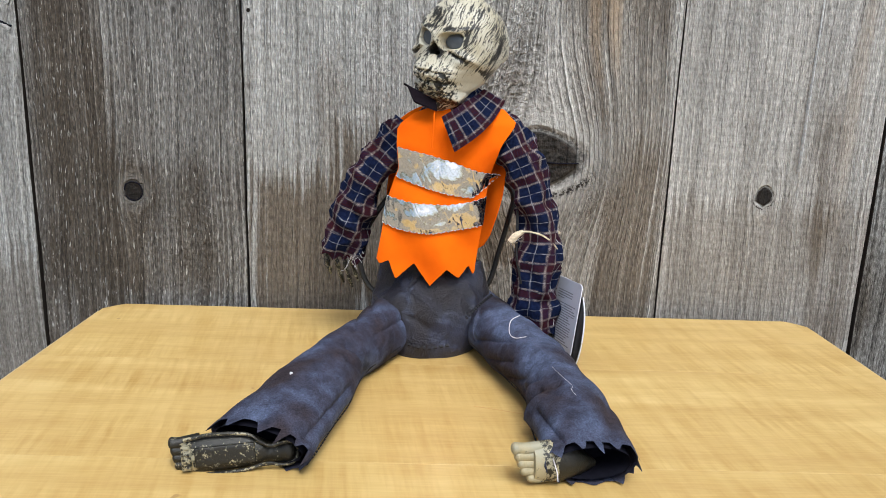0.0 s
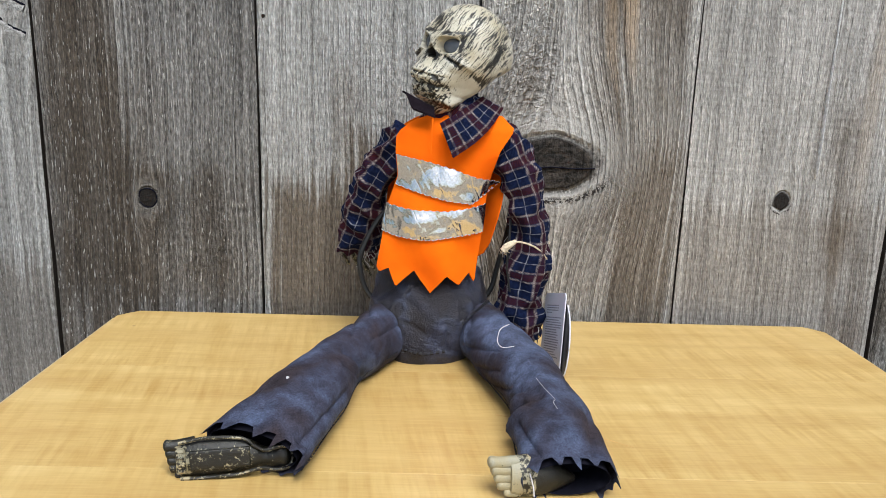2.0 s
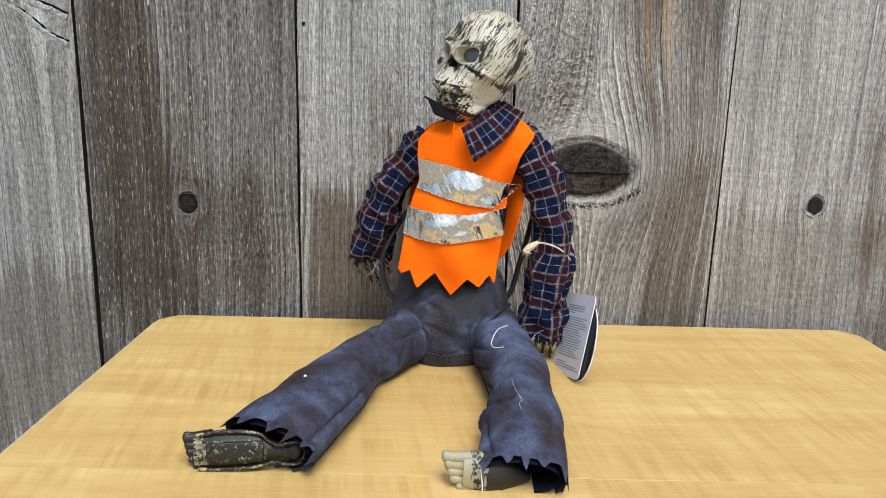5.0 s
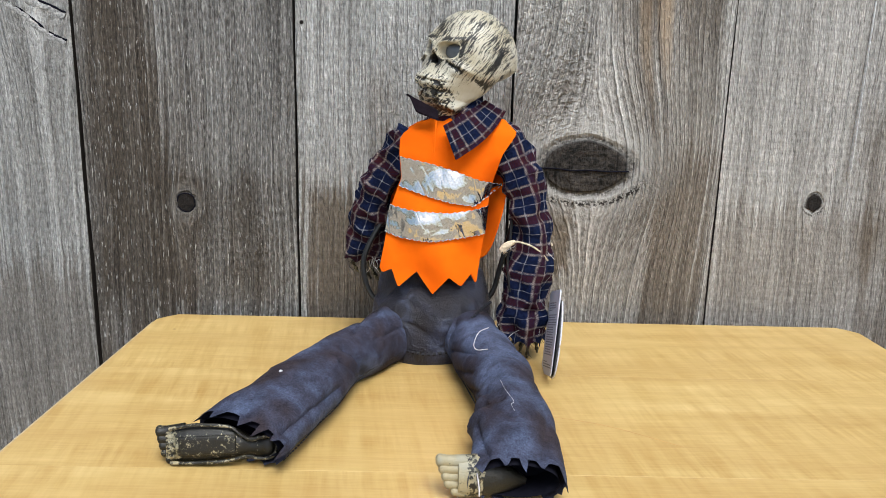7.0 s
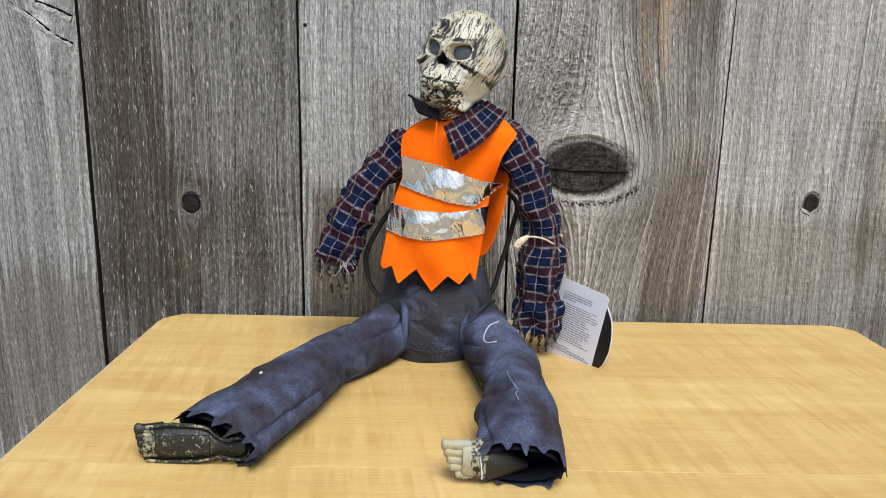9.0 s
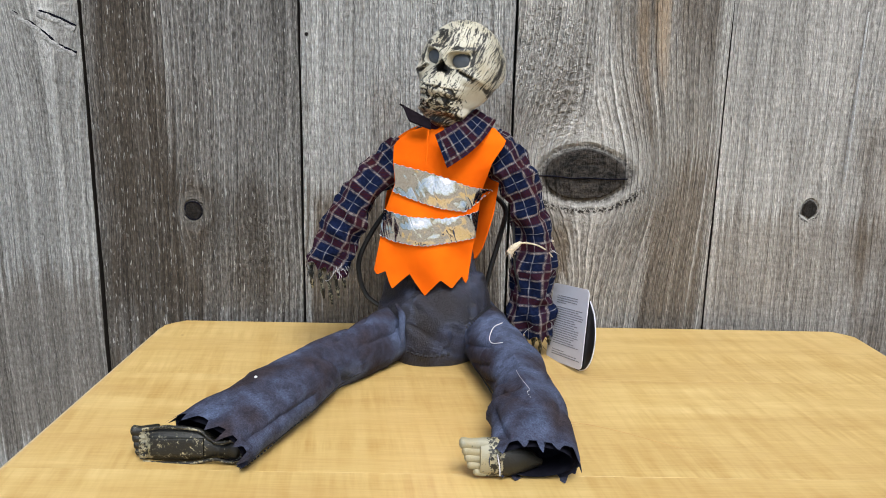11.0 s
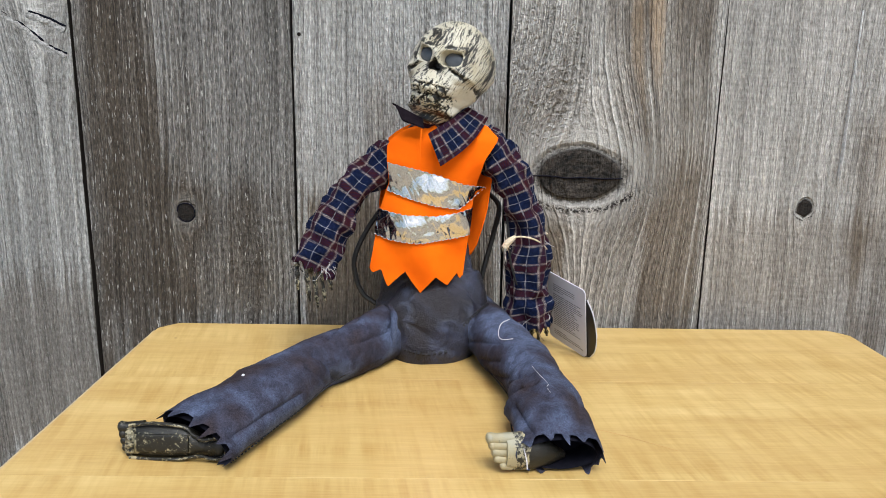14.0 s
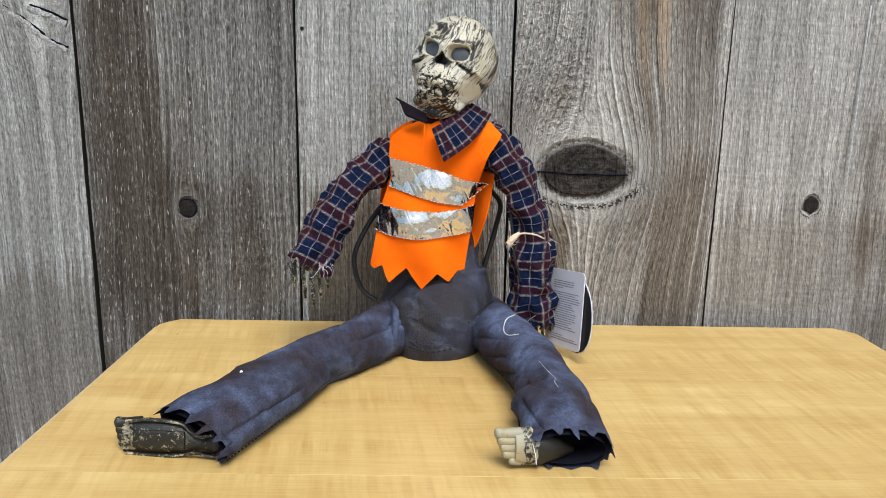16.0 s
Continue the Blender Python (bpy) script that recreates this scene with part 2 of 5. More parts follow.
def plaid():
    n = Nodes("navy_plaid_cotton")
    u, v, _ = n.split(n.coords("UV"))
    p = n.coords()
    bend = n.math("MULTIPLY", n.math("SUBTRACT", n.noise(p, 90.0, 3), 0.5), 0.0024)
    u, v = n.math("ADD", u, bend), n.math("ADD", v, bend)
    col = n.mix(n.fit(n.noise(p, 500.0, 4), 0.3, 0.7), (0.0050, 0.0082, 0.028), (0.012, 0.021, 0.072))
    weave = n.math("MULTIPLY", n.math("SINE", n.math("MULTIPLY", u, 9000.0)), n.math("SINE", n.math("MULTIPLY", v, 9000.0)))

    def band(c, period, centre, half, edge=0.02):
        f = n.math("FRACT", n.math("ADD", n.math("DIVIDE", c, period), 20.5 - centre))
        return n.fit(n.math("ABSOLUTE", n.math("SUBTRACT", f, 0.5)), half + edge, half - edge)

    twill = n.fit(n.math("SINE", n.math("MULTIPLY", n.math("ADD", u, v), 5200.0)), -0.3, 0.3, 0.45, 1.0)
    worn = n.fit(n.noise(p, 420.0, 4), 0.38, 0.60, 0.15, 1.0)
    for c, per, strength in ((v, 0.0162, 1.0), (u, 0.0190, 0.85)):
        red = n.math("MULTIPLY", band(c, per, 0.30, 0.125), n.math("MULTIPLY", twill, 0.78 * strength))
        col = n.mix(red, col, (0.062, 0.0110, 0.0090))
        for centre in ((0.13, 0.47) if c is v else (0.17, 0.43)):
            pale = n.math("MULTIPLY", n.math("MULTIPLY", band(c, per, centre, 0.032, 0.020), worn), n.math("MULTIPLY", twill, 0.72 * strength))
            col = n.mix(pale, col, (0.62, 0.52, 0.46))
        col = n.mix(n.math("MULTIPLY", band(c, per, 0.80, 0.013, 0.009), n.math("MULTIPLY", worn, 0.6)), col, (0.50, 0.50, 0.54))
    h = n.math("ADD", n.math("MULTIPLY", weave, 0.25), n.math("ADD", n.noise(p, 260.0, 4), n.math("MULTIPLY", n.noise(p, 110.0, 2), 1.4)))
    return n.done(col, 0.92, 0.0, n.bump(h, 0.9, 0.0014), specular_ior_level=0.08)


def faded_navy(name="faded_navy_cotton", sheen=0.0):
    n = Nodes(name)
    p = n.coords()
    big = n.noise(p, 26.0, 3, 0.5)
    fine = n.noise(p, 1500.0, 3, 0.7)
    wash = n.noise(p, 150.0, 6, 0.75)
    fold = n.noise(p, 95.0, 4, 0.55, 0.6)
    fade = n.noise(p, 46.0, 4, 0.55)
    tone = n.math("ADD", n.math("MULTIPLY", big, 0.6), n.math("MULTIPLY", fade, 0.4))
    col = n.ramp(tone, ((0.40, (0.029, 0.0225, 0.028)), (0.50, (0.037, 0.040, 0.066)), (0.60, (0.072, 0.091, 0.155))))
    col = n.mix(1.0, col, n.ramp(wash, ((0.36, (0.66, 0.64, 0.64)), (0.66, (1.40, 1.40, 1.38)))), "MULTIPLY")
    col = n.mix(1.0, col, n.ramp(fine, ((0.34, (0.62, 0.60, 0.61)), (0.66, (1.38, 1.38, 1.36)))), "MULTIPLY")
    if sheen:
        # Darker cloth, with the sheen of its folds painted in as paler blue.
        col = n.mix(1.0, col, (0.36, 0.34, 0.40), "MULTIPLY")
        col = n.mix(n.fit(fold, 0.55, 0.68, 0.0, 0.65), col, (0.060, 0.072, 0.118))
    h = n.math("ADD", n.math("MULTIPLY", wash, 0.40), n.math("MULTIPLY", fine, 0.30))
    h = n.math("ADD", h, n.math("MULTIPLY", fold, 1.1))
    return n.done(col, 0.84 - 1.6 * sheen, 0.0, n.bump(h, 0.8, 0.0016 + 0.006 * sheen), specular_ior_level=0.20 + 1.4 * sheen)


def orange_felt():
    n = Nodes("orange_felt")
    p = n.coords()
    a, b = n.noise(p, 1500.0, 3), n.noise(p, 60.0, 3)
    col = n.mix(n.fit(b, 0.3, 0.7), (0.84, 0.122, 0.0015), (0.92, 0.155, 0.002))
    return n.done(col, 0.9, 0.0, n.bump(n.math("ADD", n.math("MULTIPLY", a, 0.25), b), 0.35, 0.0014), specular_ior_level=0.08)


def foil():
    n = Nodes("crinkled_silver_foil")
    p = n.coords()
    a, b = n.noise(p, 62.0, 2, 0.5, 0.6), n.noise(p, 900.0, 4, 0.6)
    c = n.noise(p, 210.0, 3, 0.6, 0.5)
    x, y, z = n.split(p)
    slant = n.join(n.math("ADD", x, n.math("MULTIPLY", z, 0.35)), y, n.math("MULTIPLY", z, 0.30))
    crease = n.math("ABSOLUTE", n.math("SUBTRACT", n.noise(slant, 95.0, 2, 0.5, 0.5), 0.5))
    col = n.mix(n.fit(b, 0.35, 0.7), (0.74, 0.69, 0.62), (0.90, 0.86, 0.80))
    h = n.math("ADD", a, n.math("ADD", n.math("MULTIPLY", crease, 1.0), n.math("ADD", n.math("MULTIPLY", b, 0.004), n.math("MULTIPLY", c, 0.06))))
    return n.done(col, n.fit(c, 0.35, 0.65, 0.08, 0.18), 1.0, n.bump(h, 0.9, 0.0021))


def bone_paint():
    n = Nodes("cream_plastic_with_black_brushwork")
    p = n.coords()
    along = n.vec("DOT_PRODUCT", p, (0.62, -0.25, 0.74))
    across = n.vec("DOT_PRODUCT", p, (0.74, 0.30, -0.60))
    deep = n.vec("DOT_PRODUCT", p, (0.2, 0.9, 0.3))
    sway = n.math("MULTIPLY", n.math("SUBTRACT", n.noise(p, 70.0, 3), 0.5), 0.005)
    flow = n.join(n.math("MULTIPLY", along, 150.0), n.math("MULTIPLY", n.math("ADD", across, sway), 1400.0), n.math("MULTIPLY", deep, 160.0))
    streak = n.noise(flow, 1.0, 5, 0.66)
    broad = n.noise(n.join(n.math("MULTIPLY", along, 40.0), n.math("MULTIPLY", n.math("ADD", across, sway), 120.0), n.math("MULTIPLY", deep, 60.0)), 1.0, 3, 0.55)
    fleck = n.noise(p, 1100.0, 4, 0.65)
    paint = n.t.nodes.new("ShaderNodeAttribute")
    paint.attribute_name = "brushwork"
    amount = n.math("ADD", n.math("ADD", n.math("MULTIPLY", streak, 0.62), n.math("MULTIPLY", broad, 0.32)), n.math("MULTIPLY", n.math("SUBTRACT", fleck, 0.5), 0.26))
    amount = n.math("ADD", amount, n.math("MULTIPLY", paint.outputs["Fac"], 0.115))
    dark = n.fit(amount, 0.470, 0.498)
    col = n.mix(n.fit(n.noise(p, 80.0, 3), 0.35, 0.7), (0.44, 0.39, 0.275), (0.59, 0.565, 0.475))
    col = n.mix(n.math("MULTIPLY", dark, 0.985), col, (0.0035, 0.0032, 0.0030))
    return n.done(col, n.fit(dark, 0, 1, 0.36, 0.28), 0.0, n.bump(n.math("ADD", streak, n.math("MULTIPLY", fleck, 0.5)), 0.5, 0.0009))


def foot_paint():
    n = Nodes("black_and_cream_painted_plastic")
    p = n.coords()
    a = n.noise(p, 420.0, 5, 0.65, 0.5)
    f = n.noise(p, 1200.0, 4, 0.7)
    paint = n.t.nodes.new("ShaderNodeAttribute")
    paint.attribute_name = "brushwork"
    k = n.fit(n.math("ADD", n.math("ADD", a, n.math("MULTIPLY", n.math("SUBTRACT", f, 0.5), 0.6)), n.math("MULTIPLY", paint.outputs["Fac"], 0.45)), 0.52, 0.62)
    col = n.mix(n.fit(n.noise(p, 120.0, 2), 0.4, 0.6), (0.33, 0.28, 0.165), (0.29, 0.27, 0.19))
    col = n.mix(k, col, (0.009, 0.008, 0.005))
    return n.done(col, 0.40, 0.0, n.bump(n.math("ADD", a, f), 0.45, 0.0006))


def pale_ground():
    # Ground out of view; its pale tone is chosen to brighten reflections and bounce.
    n = Nodes("pale_bounce_ground")
    p = n.coords()
    col = n.mix(n.fit(n.noise(p, 3.0, 6), 0.35, 0.65), (0.36, 0.31, 0.25), (0.24, 0.21, 0.16))
    return n.done(col, 0.95, 0.0, n.bump(n.noise(p, 60.0, 5), 0.8, 0.02))


MAPLE, PLAID, NAVY, ORANGE, FOIL = maple(), plaid(), faded_navy(), orange_felt(), foil()
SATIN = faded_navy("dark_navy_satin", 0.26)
BONE, FOOT, PALEGROUND = bone_paint(), foot_paint(), pale_ground()
# Near-black edge colour paints the shade in the gaps between boards.
GAPSHADE = plain("cedar_gap_shade", (0.030, 0.022, 0.016), 0.95)
DRIP = plain("pale_drip_stain", (0.66, 0.66, 0.65), 0.8, 0.0, 0.30, 420.0)
TORN = plain("torn_grey_cedar", (0.30, 0.295, 0.285), 0.85, 0.0, 0.6, 700.0)
EDGE = plain("worn_pale_edge", (0.48, 0.37, 0.22), 0.5)
LEG = plain("table_leg_maple", (0.50, 0.31, 0.12), 0.45)
BLACK = plain("black_cable", (0.006, 0.006, 0.0065), 0.55)
DARK = plain("dark_crack_and_shade", (0.008, 0.008, 0.013), 0.95, 0.0, 0.2, 400.0, 0.05)
EYE = plain("smoky_grey_plastic", (0.085, 0.095, 0.112), 0.22, 0.0, 0.1)
CARD = plain("pale_card", (0.62, 0.62, 0.68), 0.55, 0.0, 0.03)
INK = plain("grey_ink", (0.24, 0.24, 0.27), 0.6)
CARDBLACK = plain("glossy_black_card", (0.012, 0.011, 0.011), 0.3)
TWINE = plain("pale_twine", (0.60, 0.50, 0.36), 0.9, 0.0, 0.3, 900.0)
THREAD = plain("white_thread", (0.55, 0.53, 0.55), 0.9)
UNDERSIDE = plain("dark_cloth_underside", (0.011, 0.008, 0.011), 0.95, 0.0, 0.3, 500.0, 0.04)
STITCH = plain("black_thread", (0.01, 0.01, 0.014), 0.8)

# ---- mesh helpers ----


def finish(bm, name, mat, smooth=True):
    bmesh.ops.recalc_face_normals(bm, faces=bm.faces)
    me = bpy.data.meshes.new(name)
    bm.to_mesh(me)
    bm.free()
    for m in mat if isinstance(mat, tuple) else (mat,):
        me.materials.append(m)
    if smooth:
        me.polygons.foreach_set("use_smooth", [True] * len(me.polygons))
        me.set_sharp_from_angle(angle=radians(40))
    return me


def part(name, bm, mat, parent, label="", smooth=True):
    ob = new(name, bm if isinstance(bm, bpy.types.Mesh) else finish(bm, name, mat, smooth))
    ob.parent = parent
    return tagged(ob, label)


def box(bm, lo, hi, bevel=0.0, seg=2):
    m = Matrix.LocRotScale([(a + b) / 2 for a, b in zip(lo, hi)], None, [b - a for a, b in zip(lo, hi)])
    made = bmesh.ops.create_cube(bm, size=1, matrix=m)
    if bevel:
        edges = {e for v in made["verts"] for e in v.link_edges}
        bmesh.ops.bevel(bm, geom=list(edges), offset=bevel, segments=seg, affect="EDGES", profile=0.5)
    return bm


def spline(points, n):
    """Catmull-Rom through the points (any length of tuple), n samples a span."""
    p = [np.array(q, float) for q in points]
    p = [2 * p[0] - p[1], *p, 2 * p[-1] - p[-2]]
    out = []
    for i in range(1, len(p) - 2):
        for k in range(n):
            t = k / n
            a, b, c, d = p[i - 1:i + 3]
            out.append(0.5 * (2 * b + (c - a) * t + (2 * a - 5 * b + 4 * c - d) * t * t + (3 * b - a - 3 * c + d) * t ** 3))
    out.append(p[-2])
    return out


def tube(bm, keys, around=20, per=6, wrinkle=0.0, freq=90.0, up=(0, 0, 1), caps=(True, True), seed=0.0, floor=None, ragged=0.0, creases=0.0, folds=(), teeth=0):
    """A cloth or wire tube. Keys: (x, y, z, radius, second radius). Its UV is in metres along and round it."""
    pts = spline(keys, per)
    uv = bm.loops.layers.uv.verify()
    rings, run, length = [], 0.0, []
    for i, q in enumerate(pts):
        a, b = pts[max(i - 1, 0)][:3], pts[min(i + 1, len(pts) - 1)][:3]
        d = Vector(b - a).normalized()
        side = d.cross(Vector(up))
        side = side.normalized() if side.length > 1e-4 else Vector((1, 0, 0))
        top = side.cross(d).normalized()
        if i:
            run += float(np.linalg.norm(q[:3] - pts[i - 1][:3]))
        length.append(run)
        ring = []
        for k in range(around):
            ang = 2 * math.pi * k / around
            v = Vector(q[:3]) + side * (q[3] * math.cos(ang)) + top * (q[4] * math.sin(ang))
            if wrinkle:
                s = noise.noise(Vector((v.x * freq, v.y * freq, v.z * freq + seed))) + 0.5 * noise.noise(Vector((v.x, v.y, v.z)) * freq * 2.3)
                s += creases * (0.9 - 3.2 * abs(noise.noise(Vector((v.x * freq * 0.75 + seed, v.y * freq * 0.75, v.z * freq * 0.5)))))
                v += (side * math.cos(ang) + top * math.sin(ang)) * wrinkle * s
            for s0, a0, s1, a1, depth, width in folds:
                p0, p1 = Vector((s0 * 0.155, a0 * 0.10)), Vector((s1 * 0.155, a1 * 0.10))
                here = i / (len(pts) - 1) * 0.155
                best = 9.0
                for turn in (-1, 0, 1):
                    p = Vector((here, (k / around + turn) * 0.10))
                    f = max(0.0, min(1.0, (p - p0).dot(p1 - p0) / (p1 - p0).length_squared))
                    best = min(best, (p - p0 - (p1 - p0) * f).length)
                v += (side * math.cos(ang) + top * math.sin(ang)) * depth * math.exp(-best / width)
            if ragged and i == len(pts) - 1:
                if teeth:
                    f = k / around * teeth + 0.22 * math.sin(k * 0.19 + seed)
                    v += d * ragged * (1.0 - 2.0 * abs(2.0 * (f % 1.0) - 1.0)) * (0.72 + 0.28 * math.sin(2.4 * math.floor(f) + seed)) * (0.4 if math.sin(ang) < -0.3 else 1.0)
                else:
                    v += d * ragged * (1.0, 0.1, -0.8, 0.1)[k % 4] * (0.7 + 0.5 * math.sin(k * 1.7 + seed))
            if floor is not None and v.z < floor:
                v.z = floor + 0.12 * (v.z - floor)
            ring.append(bm.verts.new(v))
        rings.append(ring)
    for i in range(len(rings) - 1):
        for k in range(around):
            f = bm.faces.new((rings[i][k], rings[i][(k + 1) % around], rings[i + 1][(k + 1) % around], rings[i + 1][k]))
            r = 0.5 * (pts[i][3] + pts[i][4])
            r = 0.012 + 0.2 * (r - 0.012)
            for lp, (ii, kk) in zip(f.loops, ((i, k), (i, k + 1), (i + 1, k + 1), (i + 1, k))):
                lp[uv].uv = (kk / around * 2 * math.pi * r, length[ii])
    for ring, cap in ((rings[0], caps[0]), (rings[-1], caps[1])):
        if cap:
            bm.faces.new(ring)
    return rings


def sheet(bm, grid, thick, uvs=None):
    """A closed sheet with thickness from a grid of points (rows of Vectors)."""
    uv = bm.loops.layers.uv.verify()
    h, w = len(grid), len(grid[0])
    normals = [[None] * w for _ in range(h)]
    for j in range(h):
        for i in range(w):
            du = grid[j][min(i + 1, w - 1)] - grid[j][max(i - 1, 0)]
            dv = grid[min(j + 1, h - 1)][i] - grid[max(j - 1, 0)][i]
            c = du.cross(dv)
            normals[j][i] = c.normalized() if c.length > 1e-12 else Vector((0, -1, 0))
    a = [[bm.verts.new(p) for p in row] for row in grid]
    b = [[bm.verts.new(p + normals[j][i] * thick) for i, p in enumerate(row)] for j, row in enumerate(grid)]

    def quad(vs, ids):
        if len(set(vs)) < 4:
            return
        f = bm.faces.new(vs)
        for lp, (j, i) in zip(f.loops, ids):
            lp[uv].uv = uvs(j, i) if uvs else (grid[j][i].x, grid[j][i].z)

    for j in range(h - 1):
        for i in range(w - 1):
            ids = ((j, i), (j, i + 1), (j + 1, i + 1), (j + 1, i))
            quad([a[y][x] for y, x in ids], ids)
            quad([b[y][x] for y, x in reversed(ids)], ids[::-1])
    border = [(0, i) for i in range(w)] + [(j, w - 1) for j in range(1, h)] + [(h - 1, i) for i in range(w - 2, -1, -1)] + [(j, 0) for j in range(h - 2, 0, -1)]
    for (j, i), (y, x) in zip(border, border[1:] + border[:1]):
        ids = ((j, i), (y, x), (y, x), (j, i))
        quad([a[j][i], a[y][x], b[y][x], b[j][i]], ids)


def cable(points, radius, per=8, around=8):
    bm = bmesh.new()
    tube(bm, [(*p, radius, radius) for p in points], around, per)
    return bm


# ---- the ground, the fence and the table ----
TOP = 0.5


def build_ground():
    bm = bmesh.new()
    bmesh.ops.create_grid(bm, x_segments=40, y_segments=40, size=400)
    tagged(part("ground", bm, PALEGROUND, None), "pale unseen ground, toned to bounce light", "ground", kind="structure")


PITCH = 0.142
BOARDS = [
    # seam at its low side, tone, brown share, knots, patches, splinters
    # Besides stains, patches paint light: paler tops, darker feet, dimmer behind the doll.
    (-5, (0.9, 0.9, 0.9), 0.42, (), (), 0.3),
    (-4, (0.95, 0.95, 0.95), 0.44, (), (), 0.3),
    (-3, (1.15, 1.14, 1.12), 0.35, ((-0.305, 0.748, 0.024, 0.022),), ((-0.36, 0.46, 0.09, 0.07, 0.6), (-0.32, 0.72, 0.05, 0.06, -0.4)), 0.25),
    (-2, (0.69, 0.665, 0.64), 0.45, ((-0.217, 0.5750, 0.0060, 0.0068),), ((-0.246, 0.60, 0.018, 0.3, 0.60), (-0.262, 0.56, 0.024, 0.3, 0.30), (-0.195, 0.545, 0.045, 0.05, 0.45), (-0.175, 0.70, 0.034, 0.09, -0.9), (-0.222, 0.62, 0.022, 0.05, 0.3)), 0.62),
    (-1, (1.45, 1.44, 1.42), 0.41, ((-0.1371, 0.6930, 0.0011, 0.0013),), ((-0.100, 0.525, 0.036, 0.064, 1.0), (-0.04, 0.56, 0.04, 0.06, 0.8), (-0.07, 0.73, 0.08, 0.065, -1.0)), 0.12),
    (0, (1.40, 1.35, 1.29), 0.38, ((0.0505, 0.6045, 0.030, 0.0180),), ((0.116, 0.60, 0.020, 0.2, 0.45), (0.088, 0.70, 0.007, 0.045, 0.2), (0.07, 0.545, 0.08, 0.075, 0.45), (0.028, 0.560, 0.016, 0.030, 0.6), (0.03, 0.71, 0.035, 0.045, -0.5)), 0.2),
    (1, (1.52, 1.47, 1.42), 0.41, ((0.209, 0.5835, 0.0052, 0.0062),), ((0.21, 0.53, 0.09, 0.05, 0.45), (0.21, 0.72, 0.09, 0.07, -1.0)), 0.1),
    (2, (0.85, 0.86, 0.86), 0.45, (), (), 0.2),
    (3, (0.95, 0.95, 0.95), 0.43, (), (), 0.2),
    (4, (0.95, 0.95, 0.95), 0.43, (), (), 0.2),
]

TAN = {0: ((0.0905, 0.72, 0.0055, 0.06, 0.9), (0.078, 0.70, 0.004, 0.05, 0.5)), 1: ((0.262, 0.66, 0.006, 0.1, 0.3),)}

RIPPLES = {0: ((0.022, 0.675, 0.032, 0.055, 0.15), (0.095, 0.575, 0.020, 0.030, 0.08)), -1: ((-0.035, 0.66, 0.06, 0.16, 0.05),), -2: ((-0.185, 0.55, 0.035, 0.045, 0.08),)}


